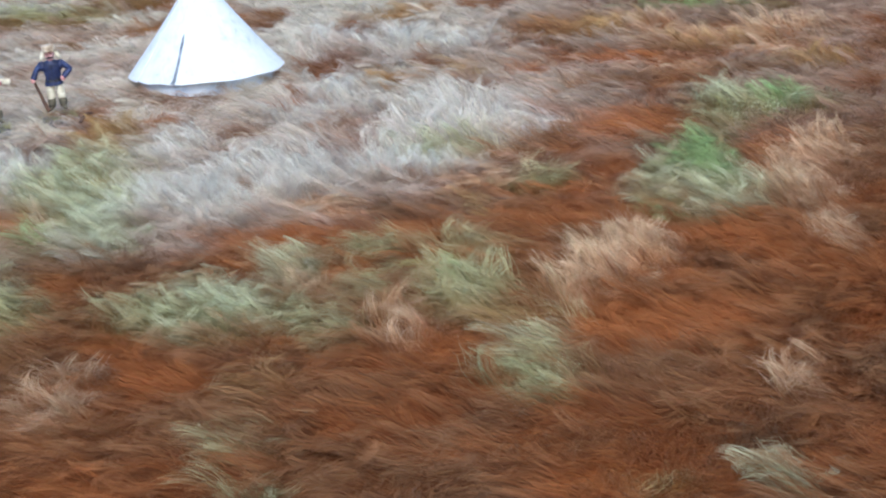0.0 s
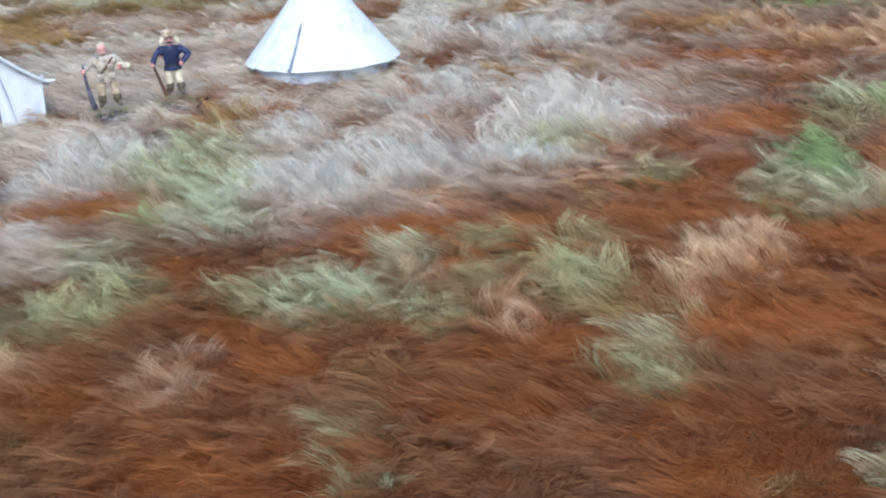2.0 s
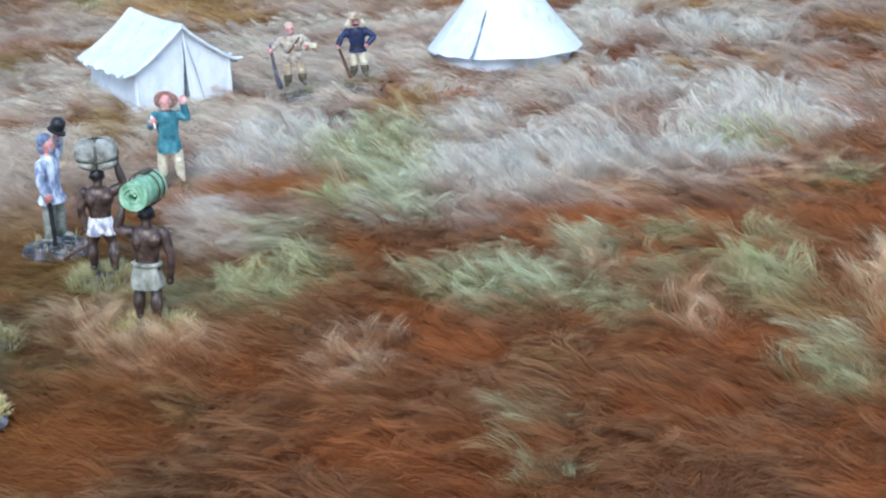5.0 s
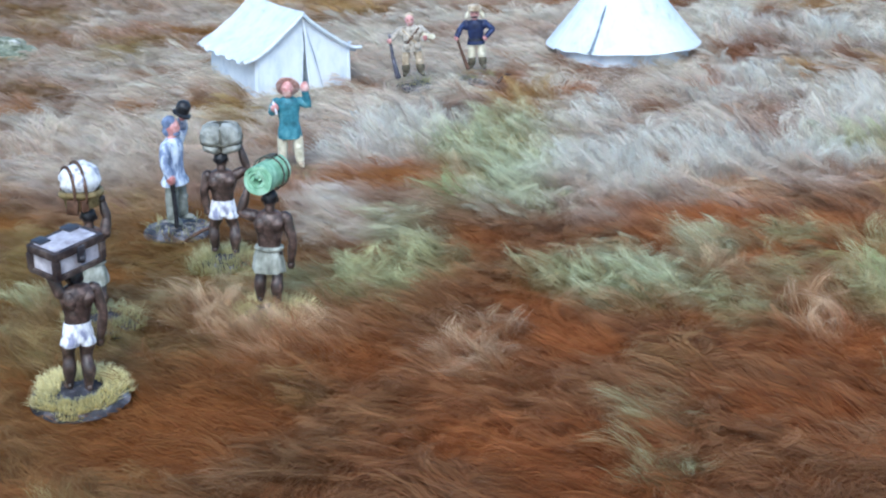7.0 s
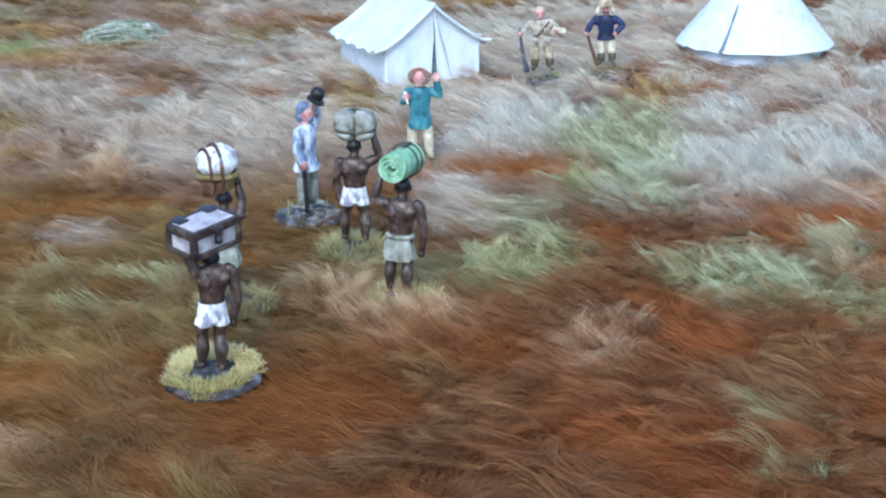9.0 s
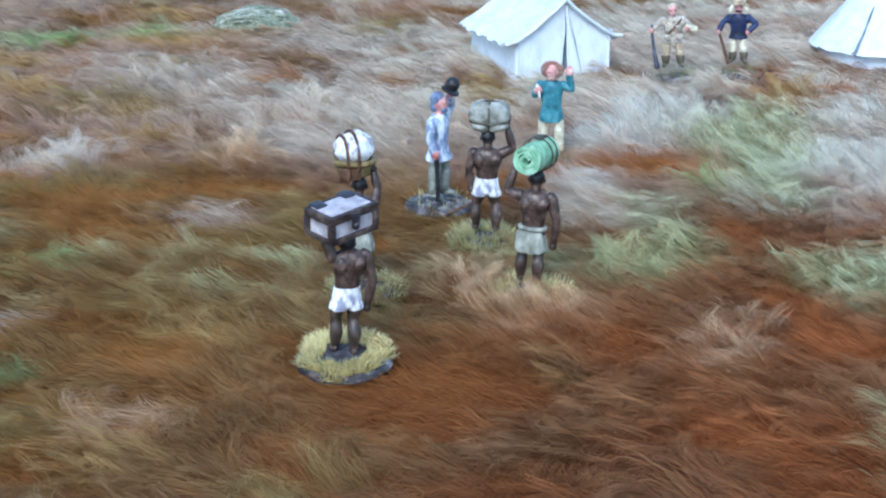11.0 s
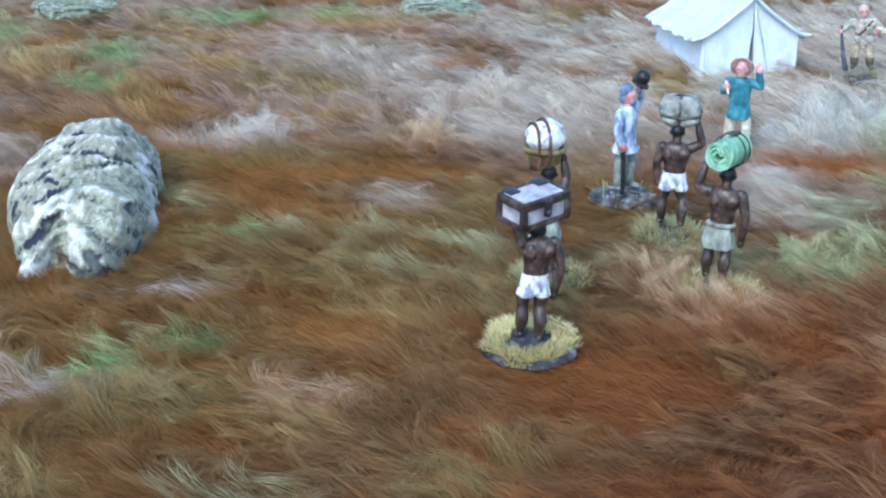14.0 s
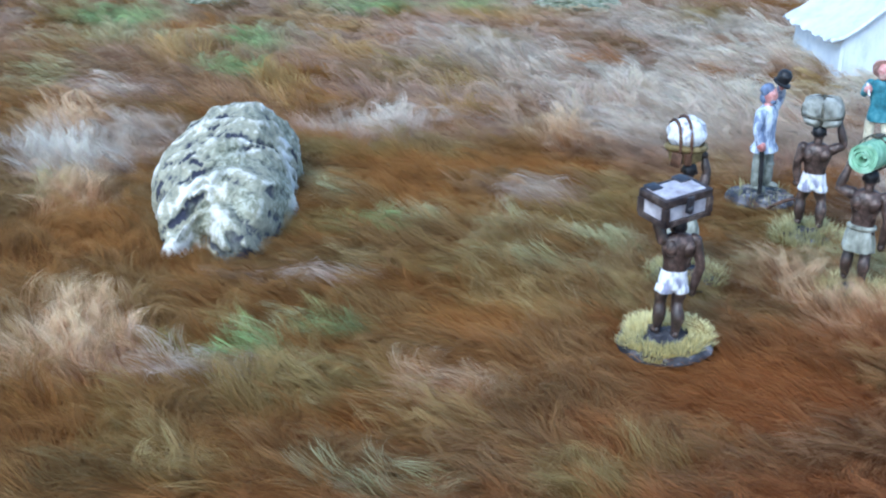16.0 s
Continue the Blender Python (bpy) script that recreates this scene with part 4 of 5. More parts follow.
def soldier(name, x, y, rz, scale, lean, label, coat, legs, boots, head, hat, seed, bulk=1.0):
    """Clothed standing casting, feet at the origin, facing +y."""
    bm = bmesh.new()
    mats = [FLESH, coat, legs, boots, HAIR, KHAKI, WHITE, STEEL, LEATHER, STRAWHAT, SLATE, MUSTARD, CREAM, DRAB]
    for sx, dy in ((-head["stance"], 0.5), (head["stance"], -0.5)):
        limb(bm, [(sx * 1.5, 0, 12.4), (sx * 1.9, dy * 0.5, 9.0), (sx * 2.1, dy, 4.6), (sx * 2.2, dy, 2.0)], [1.6, 1.75, 1.6, 1.5], 2, 12)
        blob(bm, (sx * 2.05, dy + 0.5, 6.6), (1.45, 1.4, 1.5), 2, 6, 10, 0.1, seed)
        if head["coat"] == "short":
            limb(bm, [(sx * 2.05, dy, 4.9), (sx * 2.15, dy, 3.2), (sx * 2.2, dy, 1.6)], [1.72, 1.75, 1.45], 3, 12)
        limb(bm, [(sx * 2.4, dy - 0.6, 0.9), (sx * 2.6, dy + 1.0, 0.8), (sx * 2.8, dy + 2.5, 0.6)], [0.95, 1.05, 0.8], 3, 8)
    low, hem = {"long": (10.8, 1.16), "coat": (9.6, 1.0), "short": (11.6, 0.96)}[head["coat"]]
    loft(bm, [(0, 0, low, 4.05 * hem, 3.0 * hem), (0, 0, low + 0.6, 4.15 * hem, 3.1 * hem), (0, 0, 13.0, 3.75, 2.65), (0, 0, 15.0, 3.25, 2.35), (0, 0, 18.0, 3.6, 2.4), (0, 0, 21.0, 4.25, 2.5), (0, 0, 22.6, 3.6, 1.9), (0, 0, 23.4, 1.8, 1.5)], 1, 24, 0.018, seed)
    for sx in (-1, 1):
        blob(bm, (sx * 3.7, 0, 21.8), (1.55, 1.5, 1.5), 1, 7, 12)
    limb(bm, [(0.0, 2.35, 21.5), (0, 2.5, 17.5), (0, 2.35, 14.5)], [0.22] * 3, 1, 6)
    limb(bm, [(0, 0, 22.8), (0, 0.2, 24.6)], [1.3, 1.2], 0, 10)
    blob(bm, (0, 0.35, 26.2), (1.9, 2.1, 2.45), 0, 9, 14, 0.05, seed)
    for a in head["arms"]:
        arm(bm, a[0], a[1], a[2], 0, 1, 1.3)
    hat(bm)
    roughen(bm, 0.14, 0.8, seed)
    ob = link(name, bm, mats)
    ob.matrix_world = pose(x * MM, y * MM, 0.3 * MM, lean[0], lean[1], rz) @ Matrix.Diagonal((scale * bulk, scale * bulk, scale, 1))
    return tagged(ob, label, "figurine", "expedition figurines")

# ---- porters and their loads ----
R_CLOSE = ((4.0, -0.2, 22.4), (4.5, 1.0, 26.0), (3.6, 1.6, 29.6))
L_UP = ((-4.2, -0.2, 22.4), (-5.7, 0.7, 26.0), (-3.9, 1.3, 30.0))
R_OUT = ((4.1, -0.2, 22.2), (7.0, 0.5, 23.6), (5.4, 1.2, 29.4))
L_OUT = ((-4.1, -0.2, 22.1), (-7.3, 0.5, 22.8), (-6.0, 1.2, 28.0))
R_LOW = ((4.3, -0.2, 22.2), (6.0, -0.8, 16.6), (5.6, 0.5, 10.9))
L_DOWN = ((-4.1, -0.2, 22.2), (-5.0, -0.5, 17.4), (-4.6, 0.8, 12.8))

porter("porter_figurine", -135.0, 252.0, 46.7, (0, 4), "dark brown painted porter figurine in white shorts under a chest", WHITE, False, [L_UP, R_LOW], 1.5, 1, 1.071, 1.169, (1.0, -1.9), 0.84)
porter("porter_figurine", -157.0, 302.3, 24.0, (0, 2), "dark brown painted porter figurine in grey-green skirt", SAGE, True, [R_CLOSE, L_DOWN], 1.0, 2, 1.081, 1.065)
porter("porter_figurine", -142.0, 360.0, 22.9, (0, 1), "dark brown painted porter figurine in white shorts under a bale", WHITE, False, [R_OUT, L_DOWN], 1.2, 3, 1.093, 1.119, stride=1.3)
porter("porter_figurine", -112.0, 321.0, 14.8, (0, 4), "dark brown painted porter figurine in grey-green kilt under a bedroll", SAGE, True, [L_OUT, R_LOW], 0.8, 4, 1.102, 1.153)
figure_base(-135.0, 252.0, 12.3, 4600, 1, tall=0.84, tip=6.0)
figure_base(-155.0, 303.0, 10.4, 1500, 2, "olive", 4.9, 1.1, 1.0)
figure_base(-142.0, 360.0, 7.5, 1500, 3, "olive", 5.0, 1.5, 1.35)
figure_base(-112.0, 321.0, 6.8, 1300, 4, "straw", 5.0, 1.75, 1.4)


def chest(x, y, z, rz, size):
    """Iron-bound travelling chest with pale panels, carried on a head."""
    ob = thing("wooden_chest", x, y, z, rz, 6.0, -5.0)
    a, b, h = 6.9, 4.5, 3.1
    bm = bmesh.new()
    slab(bm, (0, 0, h), (a - 0.5, b - 0.5, h - 0.4), 0, 0.3)
    part("panel_body", bm, PANEL, ob, "pale lilac-grey side panels")
    bm = bmesh.new()
    slab(bm, (0, 0, 2 * h + 0.35), (a - 0.9, b - 0.9, 0.5), 0, 0.2)
    lid = part("lid", bm, PANEL, ob, "pale lilac-grey lid panel")
    for z0, w, nm in ((0.6, 0.65, "bottom_rail"), (2 * h - 0.2, 0.95, "lid_rail")):
        for sx, sy, hx, hy in ((0, 1, a + 0.2, 0.65), (0, -1, a + 0.2, 0.65), (1, 0, 0.65, b - 0.42), (-1, 0, 0.65, b - 0.42)):
            bm = bmesh.new()
            slab(bm, (sx * (a - 0.45), sy * (b - 0.45), z0), (hx, hy, w), 0, 0.2)
            roughen(bm, 0.08, 1.1, 4)
            part(nm, bm, FRAMEWOOD, lid if nm == "lid_rail" else ob)
    for sx in (-1, 1):
        for sy in (-1, 1):
            bm = bmesh.new()
            slab(bm, (sx * (a - 0.35), sy * (b - 0.35), h - 0.2), (0.75, 0.75, h - 1.05), 0, 0.2)
            part("corner_post", bm, FRAMEWOOD, ob)
        bm = bmesh.new()
        slab(bm, (sx * 4.2, b - 1.3, 2 * h + 0.95), (1.5, 1.7, 0.28), 0, 0.15)
        limb(bm, [(sx * 4.2 - 1.4, b - 0.1, 2 * h + 0.8), (sx * 4.2 + 1.4, b - 0.1, 2 * h + 0.8)], [0.45, 0.45], 0, 8, 2)
        part("hinge", bm, IRON, lid, "black iron strap hinge")
    bm = bmesh.new()
    slab(bm, (0.2, -b - 0.25, 2 * h - 1.6), (1.0, 0.4, 2.0), 0, 0.2)
    blob(bm, (0.2, -b - 0.6, 2 * h - 3.0), (0.9, 0.5, 1.0), 0, 6, 10)
    part("latch", bm, IRON, lid, "dark iron hasp latch")
    ob.scale = (size, size, size * 0.97)
    return tagged(ob, "dark wooden chest with pale panels on a porter's head", "chest")


def bundle(x, y, z, rz, size):
    ob = thing("carrying_pack", x, y, z, rz)
    bm = bmesh.new()
    blob(bm, (0, 0, 9.6), (6.4, 5.6, 5.2), 0, 16, 26, 0.16, 5)
    roughen(bm, 0.55, 0.42, 2)
    part("cloth_load", bm, WHITE, ob, "bulging white cloth bundle")
    bm = bmesh.new()
    loft(bm, [(0, 0, 1.0, 5.0, 4.4), (0, 0, 1.4, 5.5, 4.8), (0, 0, 4.5, 5.9, 5.0), (0, 0, 5.0, 5.6, 4.8)], 0, 26, 0.02, 4)
    basket = part("basket", bm, MUSTARD, ob, "mustard-brown canvas basket")
    bm = bmesh.new()
    limb(bm, [(6.3 * math.cos(a), 5.4 * math.sin(a), 5.5 + 0.3 * math.sin(2 * a)) for a in [k * 0.5236 for k in range(13)]], [1.0] * 13, 0, 10, 2)
    part("rolled_rim", bm, MUSTARD, basket)
    for dx in (-4.3, -1.0):
        bm = bmesh.new()
        q = math.sqrt(1 - (dx / 6.9) ** 2)
        limb(bm, [(dx, -5.4 * q - 0.3, 3.4), (dx, -5.75 * q - 0.2, 8.0), (dx, -3.9 * q, 9.6 + 3.7 * q), (dx, 0, 9.8 + 5.2 * q), (dx, 3.9 * q, 9.6 + 3.7 * q), (dx, 5.75 * q + 0.2, 8.0), (dx, 5.4 * q + 0.3, 3.4)], [0.55] * 7, 0, 8, 4)
        part("strap", bm, LEATHER, ob, "brown leather strap over the bundle")
    bm = bmesh.new()
    slab(bm, (-4.7, -3.4, 2.4), (1.8, 1.4, 2.3), 0, 0.6, Euler((0.0, 0.1, -0.6)).to_matrix())
    slab(bm, (-1.6, -5.0, 2.6), (1.2, 1.0, 1.8), 0, 0.45)
    part("pouch", bm, LEATHER, ob, "brown leather pouches")
    ob.scale = (0.8 * size, 0.8 * size, 0.84 * size)
    return tagged(ob, "white cloth bundle strapped in a brown carrying basket", "pack")


def bale(x, y, z, rz, size):
    ob = thing("roped_bale", x, y, z, rz)
    bm = bmesh.new()
    bmesh.ops.create_icosphere(bm, subdivisions=5, radius=1.0)
    for v in bm.verts:
        d = v.co.normalized()
        q = (abs(d.x) ** 3 + abs(d.y) ** 3 + abs(d.z) ** 3) ** (-1 / 3)
        groove = sum(math.exp(-(c / 0.13) ** 2) for c in (d.x, d.y, d.z + 0.28))
        q *= 1 - 0.10 * min(groove, 1.2) + 0.05 * noise.noise(d * 3)
        v.co = Vector((d.x * q * 6.6, d.y * q * 5.4, 5.2 + d.z * q * 5.0))
    roughen(bm, 0.3, 0.6, 6)
    part("canvas_bale", bm, BALE, ob)
    loops = [[(6.35 * math.cos(a), 5.2 * math.sin(a), 3.7) for a in [k * 0.5236 for k in range(13)]],
             [(0.05, 5.3 * math.cos(a), 5.2 + 4.9 * math.sin(a)) for a in [k * 0.5236 for k in range(13)]],
             [(6.5 * math.cos(a), 0.05, 5.2 + 4.9 * math.sin(a)) for a in [k * 0.5236 for k in range(13)]]]
    for pts in loops:
        bm = bmesh.new()
        limb(bm, pts, [0.38] * 13, 0, 8, 3)
        part("cord", bm, ROPE, ob, "dark cord round the bale")
    ob.scale = (0.9 * size, 0.9 * size, 0.9 * size)
    return tagged(ob, "grey-green canvas bale tied with dark cord on a head", "bale")


def bedroll(x, y, z, rz, size):
    ob = thing("bedroll", x, y, z, rz)
    bm = bmesh.new()
    R0 = 3.9
    turns, n, half = 3.2, 96, 6.1
    # one long spiral sheet
    inner, outer = [], []
    for k in range(n + 1):
        a = 2 * math.pi * turns * k / n
        r = 0.25 + (R0 - 0.25) * (k / n) ** 0.85
        inner.append((r * math.cos(a), r * math.sin(a)))
        outer.append(((r + 0.95) * math.cos(a), (r + 0.95) * math.sin(a)))
    ring = inner + outer[::-1]
    m = len(ring)
    va = [bm.verts.new((px, -half + 0.25 * math.sin(i * 0.7), R0 + 0.9 + pz)) for i, (px, pz) in enumerate(ring)]
    vb = [bm.verts.new((px, half, R0 + 0.9 + pz)) for px, pz in ring]
    for i in range(m):
        bm.faces.new((va[i], va[(i + 1) % m], vb[(i + 1) % m], vb[i]))
    for k in range(n):
        bm.faces.new((va[k], va[k + 1], va[m - 2 - k], va[m - 1 - k]))
        bm.faces.new((vb[k + 1], vb[k], vb[m - 1 - k], vb[m - 2 - k]))
    roughen(bm, 0.18, 0.5, 2)
    part("rolled_blanket", bm, ROLL, ob, smooth=True)
    ob.scale = (0.93 * size, 0.93 * size, 0.92 * size)
    for dy in (1.2, 4.2):
        bm = bmesh.new()
        limb(bm, [((R0 + 1.1) * math.cos(a), dy, R0 + 0.9 + (R0 + 1.1) * math.sin(a)) for a in [k * 0.5236 for k in range(13)]], [0.24] * 13, 0, 8, 3)
        part("strap", bm, ROPE, ob, "dark grey strap round the roll")
    bm = bmesh.new()
    slab(bm, (1.0, 1.6, 2 * R0 + 2.2), (0.9, 2.2, 0.35), 0, 0.2)
    part("buckle", bm, ROPE, ob, "dark strap buckle")
    return tagged(ob, "rolled green blanket strapped on a porter's head", "bedroll")


chest(-136.0, 254.2, 31.8, 69.0, 1.10)
bundle(-158.2, 303.8, 29.9, 52.8, 1.10)
bale(-141.5, 361.6, 31.3, 18.9, 1.071)
bedroll(-110.9, 322.6, 32.6, -5.0, 1.049)

# ---- the men of the expedition ----


def hat_raised(bm):
    blob(bm, (0, -0.4, 27.3), (2.15, 2.2, 2.0), 10, 8, 14, 0.1, 3)
    blob(bm, (0, -0.9, 25.4), (1.9, 1.5, 1.9), 10, 8, 12, 0.1, 4)
    first = len(bm.verts)
    loft(bm, [(0, 0.3, -0.2, 2.5, 2.9), (0, 0.2, 0.3, 2.6, 3.0), (0, 0, 0.7, 2.1, 2.1), (0, 0, 2.2, 2.3, 2.3), (0, 0, 3.4, 2.1, 2.1), (0, 0, 4.2, 1.4, 1.4), (0, 0, 4.5, 0.6, 0.6)], 4, 20, 0.015, 6)
    bm.verts.ensure_lookup_table()
    tipped = Matrix.Translation((-1.6, 2.5, 29.6)) @ Matrix.Rotation(radians(-24), 4, "X") @ Matrix.Scale(0.88, 4)
    for v in bm.verts[first:]:
        v.co = tipped @ v.co
    blob(bm, (-1.8, 2.7, 29.0), (1.1, 1.1, 1.2), 0, 7, 10, 0.15, 6)
    blob(bm, (0, 2.0, 26.0), (0.5, 0.6, 0.8), 0, 5, 8)
    blob(bm, (0, 1.5, 24.6), (1.3, 0.9, 0.8), 10, 6, 10, 0.15, 8)
    blob(bm, (5.1, 1.5, 13.2), (1.3, 1.25, 1.4), 0, 7, 10, 0.15, 9)
    limb(bm, [(5.0, 1.6, 13.0), (5.1, 2.0, 7.0), (5.2, 2.2, 0.4)], [0.7, 0.65, 0.6], 4, 8)


def hat_wide(bm):
    first = len(bm.verts)
    loft(bm, [(0, 0, 26.9, 3.9, 3.9), (0, 0, 27.4, 3.9, 3.9), (0, 0, 27.8, 2.3, 2.3), (0, 0, 29.2, 2.0, 2.0), (0, 0, 29.7, 1.2, 1.2)], 9, 22, 0.02, 5)
    # the hat sits on the back of the head
    bm.verts.ensure_lookup_table()
    tip_back = Matrix.Translation((0, -0.9, 26.6)) @ Matrix.Rotation(radians(60), 4, "X") @ Matrix.Translation((0, 0, -27.0))
    for v in bm.verts[first:]:
        v.co = tip_back @ v.co
    blob(bm, (-5.8, 1.7, 26.9), (1.5, 0.9, 1.8), 0, 7, 12, 0.15, 4)
    blob(bm, (4.3, 3.0, 20.4), (1.4, 1.1, 1.3), 0, 7, 12, 0.15, 5)
    blob(bm, (0, 1.5, 24.5), (1.5, 1.1, 1.2), 9, 7, 10, 0.25, 2)
    blob(bm, (0, 2.45, 26.2), (0.42, 0.5, 0.75), 0, 5, 8)
    for sx in (-1, 1):
        blob(bm, (sx * 0.85, 2.15, 26.75), (0.42, 0.22, 0.22), 9, 5, 8)
        blob(bm, (sx * 1.95, 0.4, 25.9), (0.4, 0.7, 1.0), 9, 5, 8)
    limb(bm, [(-1.2, 2.2, 25.2), (0, 2.5, 25.5), (1.2, 2.2, 25.2)], [0.3, 0.36, 0.3], 9, 6)
    slab(bm, (4.3, 2.6, 20.4), (0.35, 1.4, 2.3), 6, 0.15, Euler((0.3, 0.25, 0.2)).to_matrix())


def helmet_flaps(bm):
    loft(bm, [(0, 0.2, 27.6, 2.6, 2.7), (0, 0.1, 28.1, 2.75, 2.8), (0, 0, 29.6, 2.95, 2.9), (0, 0, 30.5, 2.6, 2.6), (0, 0, 30.9, 1.5, 1.5)], 5, 20, 0.02, 3)
    for sx in (-1, 1):
        blob(bm, (sx * 3.0, 0.0, 26.0), (1.0, 0.7, 2.6), 12, 7, 10, 0.15, 6, Euler((0, radians(-sx * 24), 0)).to_matrix())
    loft(bm, [(0, 0.15, 27.9, 2.6, 2.7), (0, 0.1, 28.5, 2.6, 2.65)], 8, 18)
    slab(bm, (0, 2.6, 27.9), (1.5, 0.8, 0.2), 8, 0.1)
    limb(bm, [(-1.3, 2.0, 24.9), (0, 2.45, 25.3), (1.3, 2.0, 24.9)], [0.3, 0.5, 0.3], 4, 6)
    blob(bm, (0, 2.4, 26.1), (0.4, 0.5, 0.7), 0, 5, 8)
    for sx in (-1, 1):
        blob(bm, (sx * 0.85, 2.15, 26.7), (0.5, 0.25, 0.3), 4, 5, 8)
    loft(bm, [(0, 0, 13.4, 3.6, 2.65), (0, 0, 14.4, 3.6, 2.65)], 4, 20)
    for sx in (-1, 1):
        blob(bm, (sx * 3.6, 0.1, 20.6), (1.6, 1.9, 2.2), 1, 7, 12)
    limb(bm, [(8.3, 2.2, 16.0), (6.4, 3.2, 9.0), (4.0, 4.0, 0.6)], [0.55, 0.65, 0.9], 8, 8)


def bare_head(bm):
    blob(bm, (0, -0.5, 27.3), (2.1, 2.1, 1.9), 5, 8, 12, 0.1, 3)
    loft(bm, [(0, 0, 12.6, 3.5, 2.6), (0, 0, 13.8, 3.5, 2.6)], 8, 20)
    for sx in (-1, 1):
        slab(bm, (sx * 2.2, 2.5, 18.6), (1.1, 0.7, 1.2), 13, 0.25)
        slab(bm, (sx * 2.3, 2.6, 14.4), (1.2, 0.9, 1.2), 13, 0.25)
        blob(bm, (sx * 3.6, 0.3, 20.4), (1.5, 2.0, 2.0), 1, 7, 10, 0.1, 4)
    limb(bm, [(8.6, 2.4, 20.5), (8.3, 2.5, 13.0), (7.6, 2.8, 7.0), (6.6, 3.2, 0.5)], [0.5, 0.65, 0.9, 1.2], 7, 8)
    limb(bm, [(-3.4, 1.6, 22.3), (0, 2.75, 18.0), (3.0, 2.2, 14.2)], [0.45] * 3, 8, 6)
    limb(bm, [(3.4, 1.6, 22.3), (0.4, 2.7, 18.6), (-2.6, 2.3, 14.6)], [0.4] * 3, 5, 6)
    blob(bm, (0, 2.0, 24.9), (1.2, 0.7, 0.8), 9, 6, 10, 0.1, 7)
    blob(bm, (0, 2.4, 26.1), (0.4, 0.5, 0.7), 0, 5, 8)
    for sx in (-1, 1):
        blob(bm, (sx * 0.85, 2.15, 26.7), (0.5, 0.25, 0.3), 8, 5, 8)
    slab(bm, (-7.2, 2.2, 18.2), (2.7, 0.7, 1.2), 12, 0.4, Euler((0.2, radians(-14), 0.1)).to_matrix())
    blob(bm, (-5.2, 2.4, 17.4), (1.5, 1.2, 1.5), 13, 6, 10, 0.2, 3)


soldier("explorer_figurine", -170.0, 386.0, -91.1, 1.208, (0, 0), "painted explorer figurine in pale blue coat raising a black hat", BLUE, GREY, GREY,
        {"coat": "long", "stance": 1.0, "arms": [((-3.9, 0, 21.9), (-5.2, 1.0, 24.8), (-2.2, 2.4, 28.2)), ((4.0, 0, 21.9), (5.3, 0.0, 17.4), (5.0, 1.2, 13.6))]}, hat_raised, 11)
soldier("settler_figurine", -158.0, 457.0, 197.1, 1.087, (0, 0), "painted settler figurine in teal coat and wide reddish hat", TEAL, CREAM, KHAKI,
        {"coat": "coat", "stance": 1.35, "arms": [((-3.9, 0, 21.9), (-6.6, 0.6, 20.6), (-5.8, 1.2, 25.4)), ((3.9, 0, 21.9), (5.6, 0.2, 18.2), (4.5, 2.4, 20.3))]}, hat_wide, 12)
soldier("officer_figurine", -135.0, 627.0, 194.0, 0.924, (0, 2), "painted officer figurine in navy jacket and sun helmet with a rifle", NAVY, CREAM, GAITER,
        {"coat": "short", "stance": 1.1, "arms": [((3.9, 0, 21.9), (6.6, 0.0, 19.0), (8.0, 2.0, 16.0)), ((-3.9, 0, 21.9), (-7.4, 0.2, 18.4), (-4.6, 2.2, 15.4))]}, helmet_flaps, 13, 1.12)
soldier("rifleman_figurine", -159.0, 608.0, 201.0, 0.958, (-4, 3), "painted rifleman figurine in khaki with grounded grey rifle", DRAB, KHAKI, GAITER,
        {"coat": "short", "stance": 1.4, "arms": [((3.9, 0, 21.9), (6.6, 0.4, 19.4), (8.3, 2.2, 18.2)), ((-3.9, 0, 21.9), (-7.0, 0.2, 18.2), (-6.0, 2.4, 18.0))]}, bare_head, 14, 1.12)
figure_base(-170.0, 386.0, 11.3, 90, 5, "stony", 4.3)
figure_base(-158.0, 457.0, 9.0, 400, 6, "olive", 6.2)
figure_base(-135.0, 627.0, 8.6, 260, 7, "olive", 6.6)
figure_base(-159.0, 608.0, 8.0, 200, 8, "olive", 6.6)


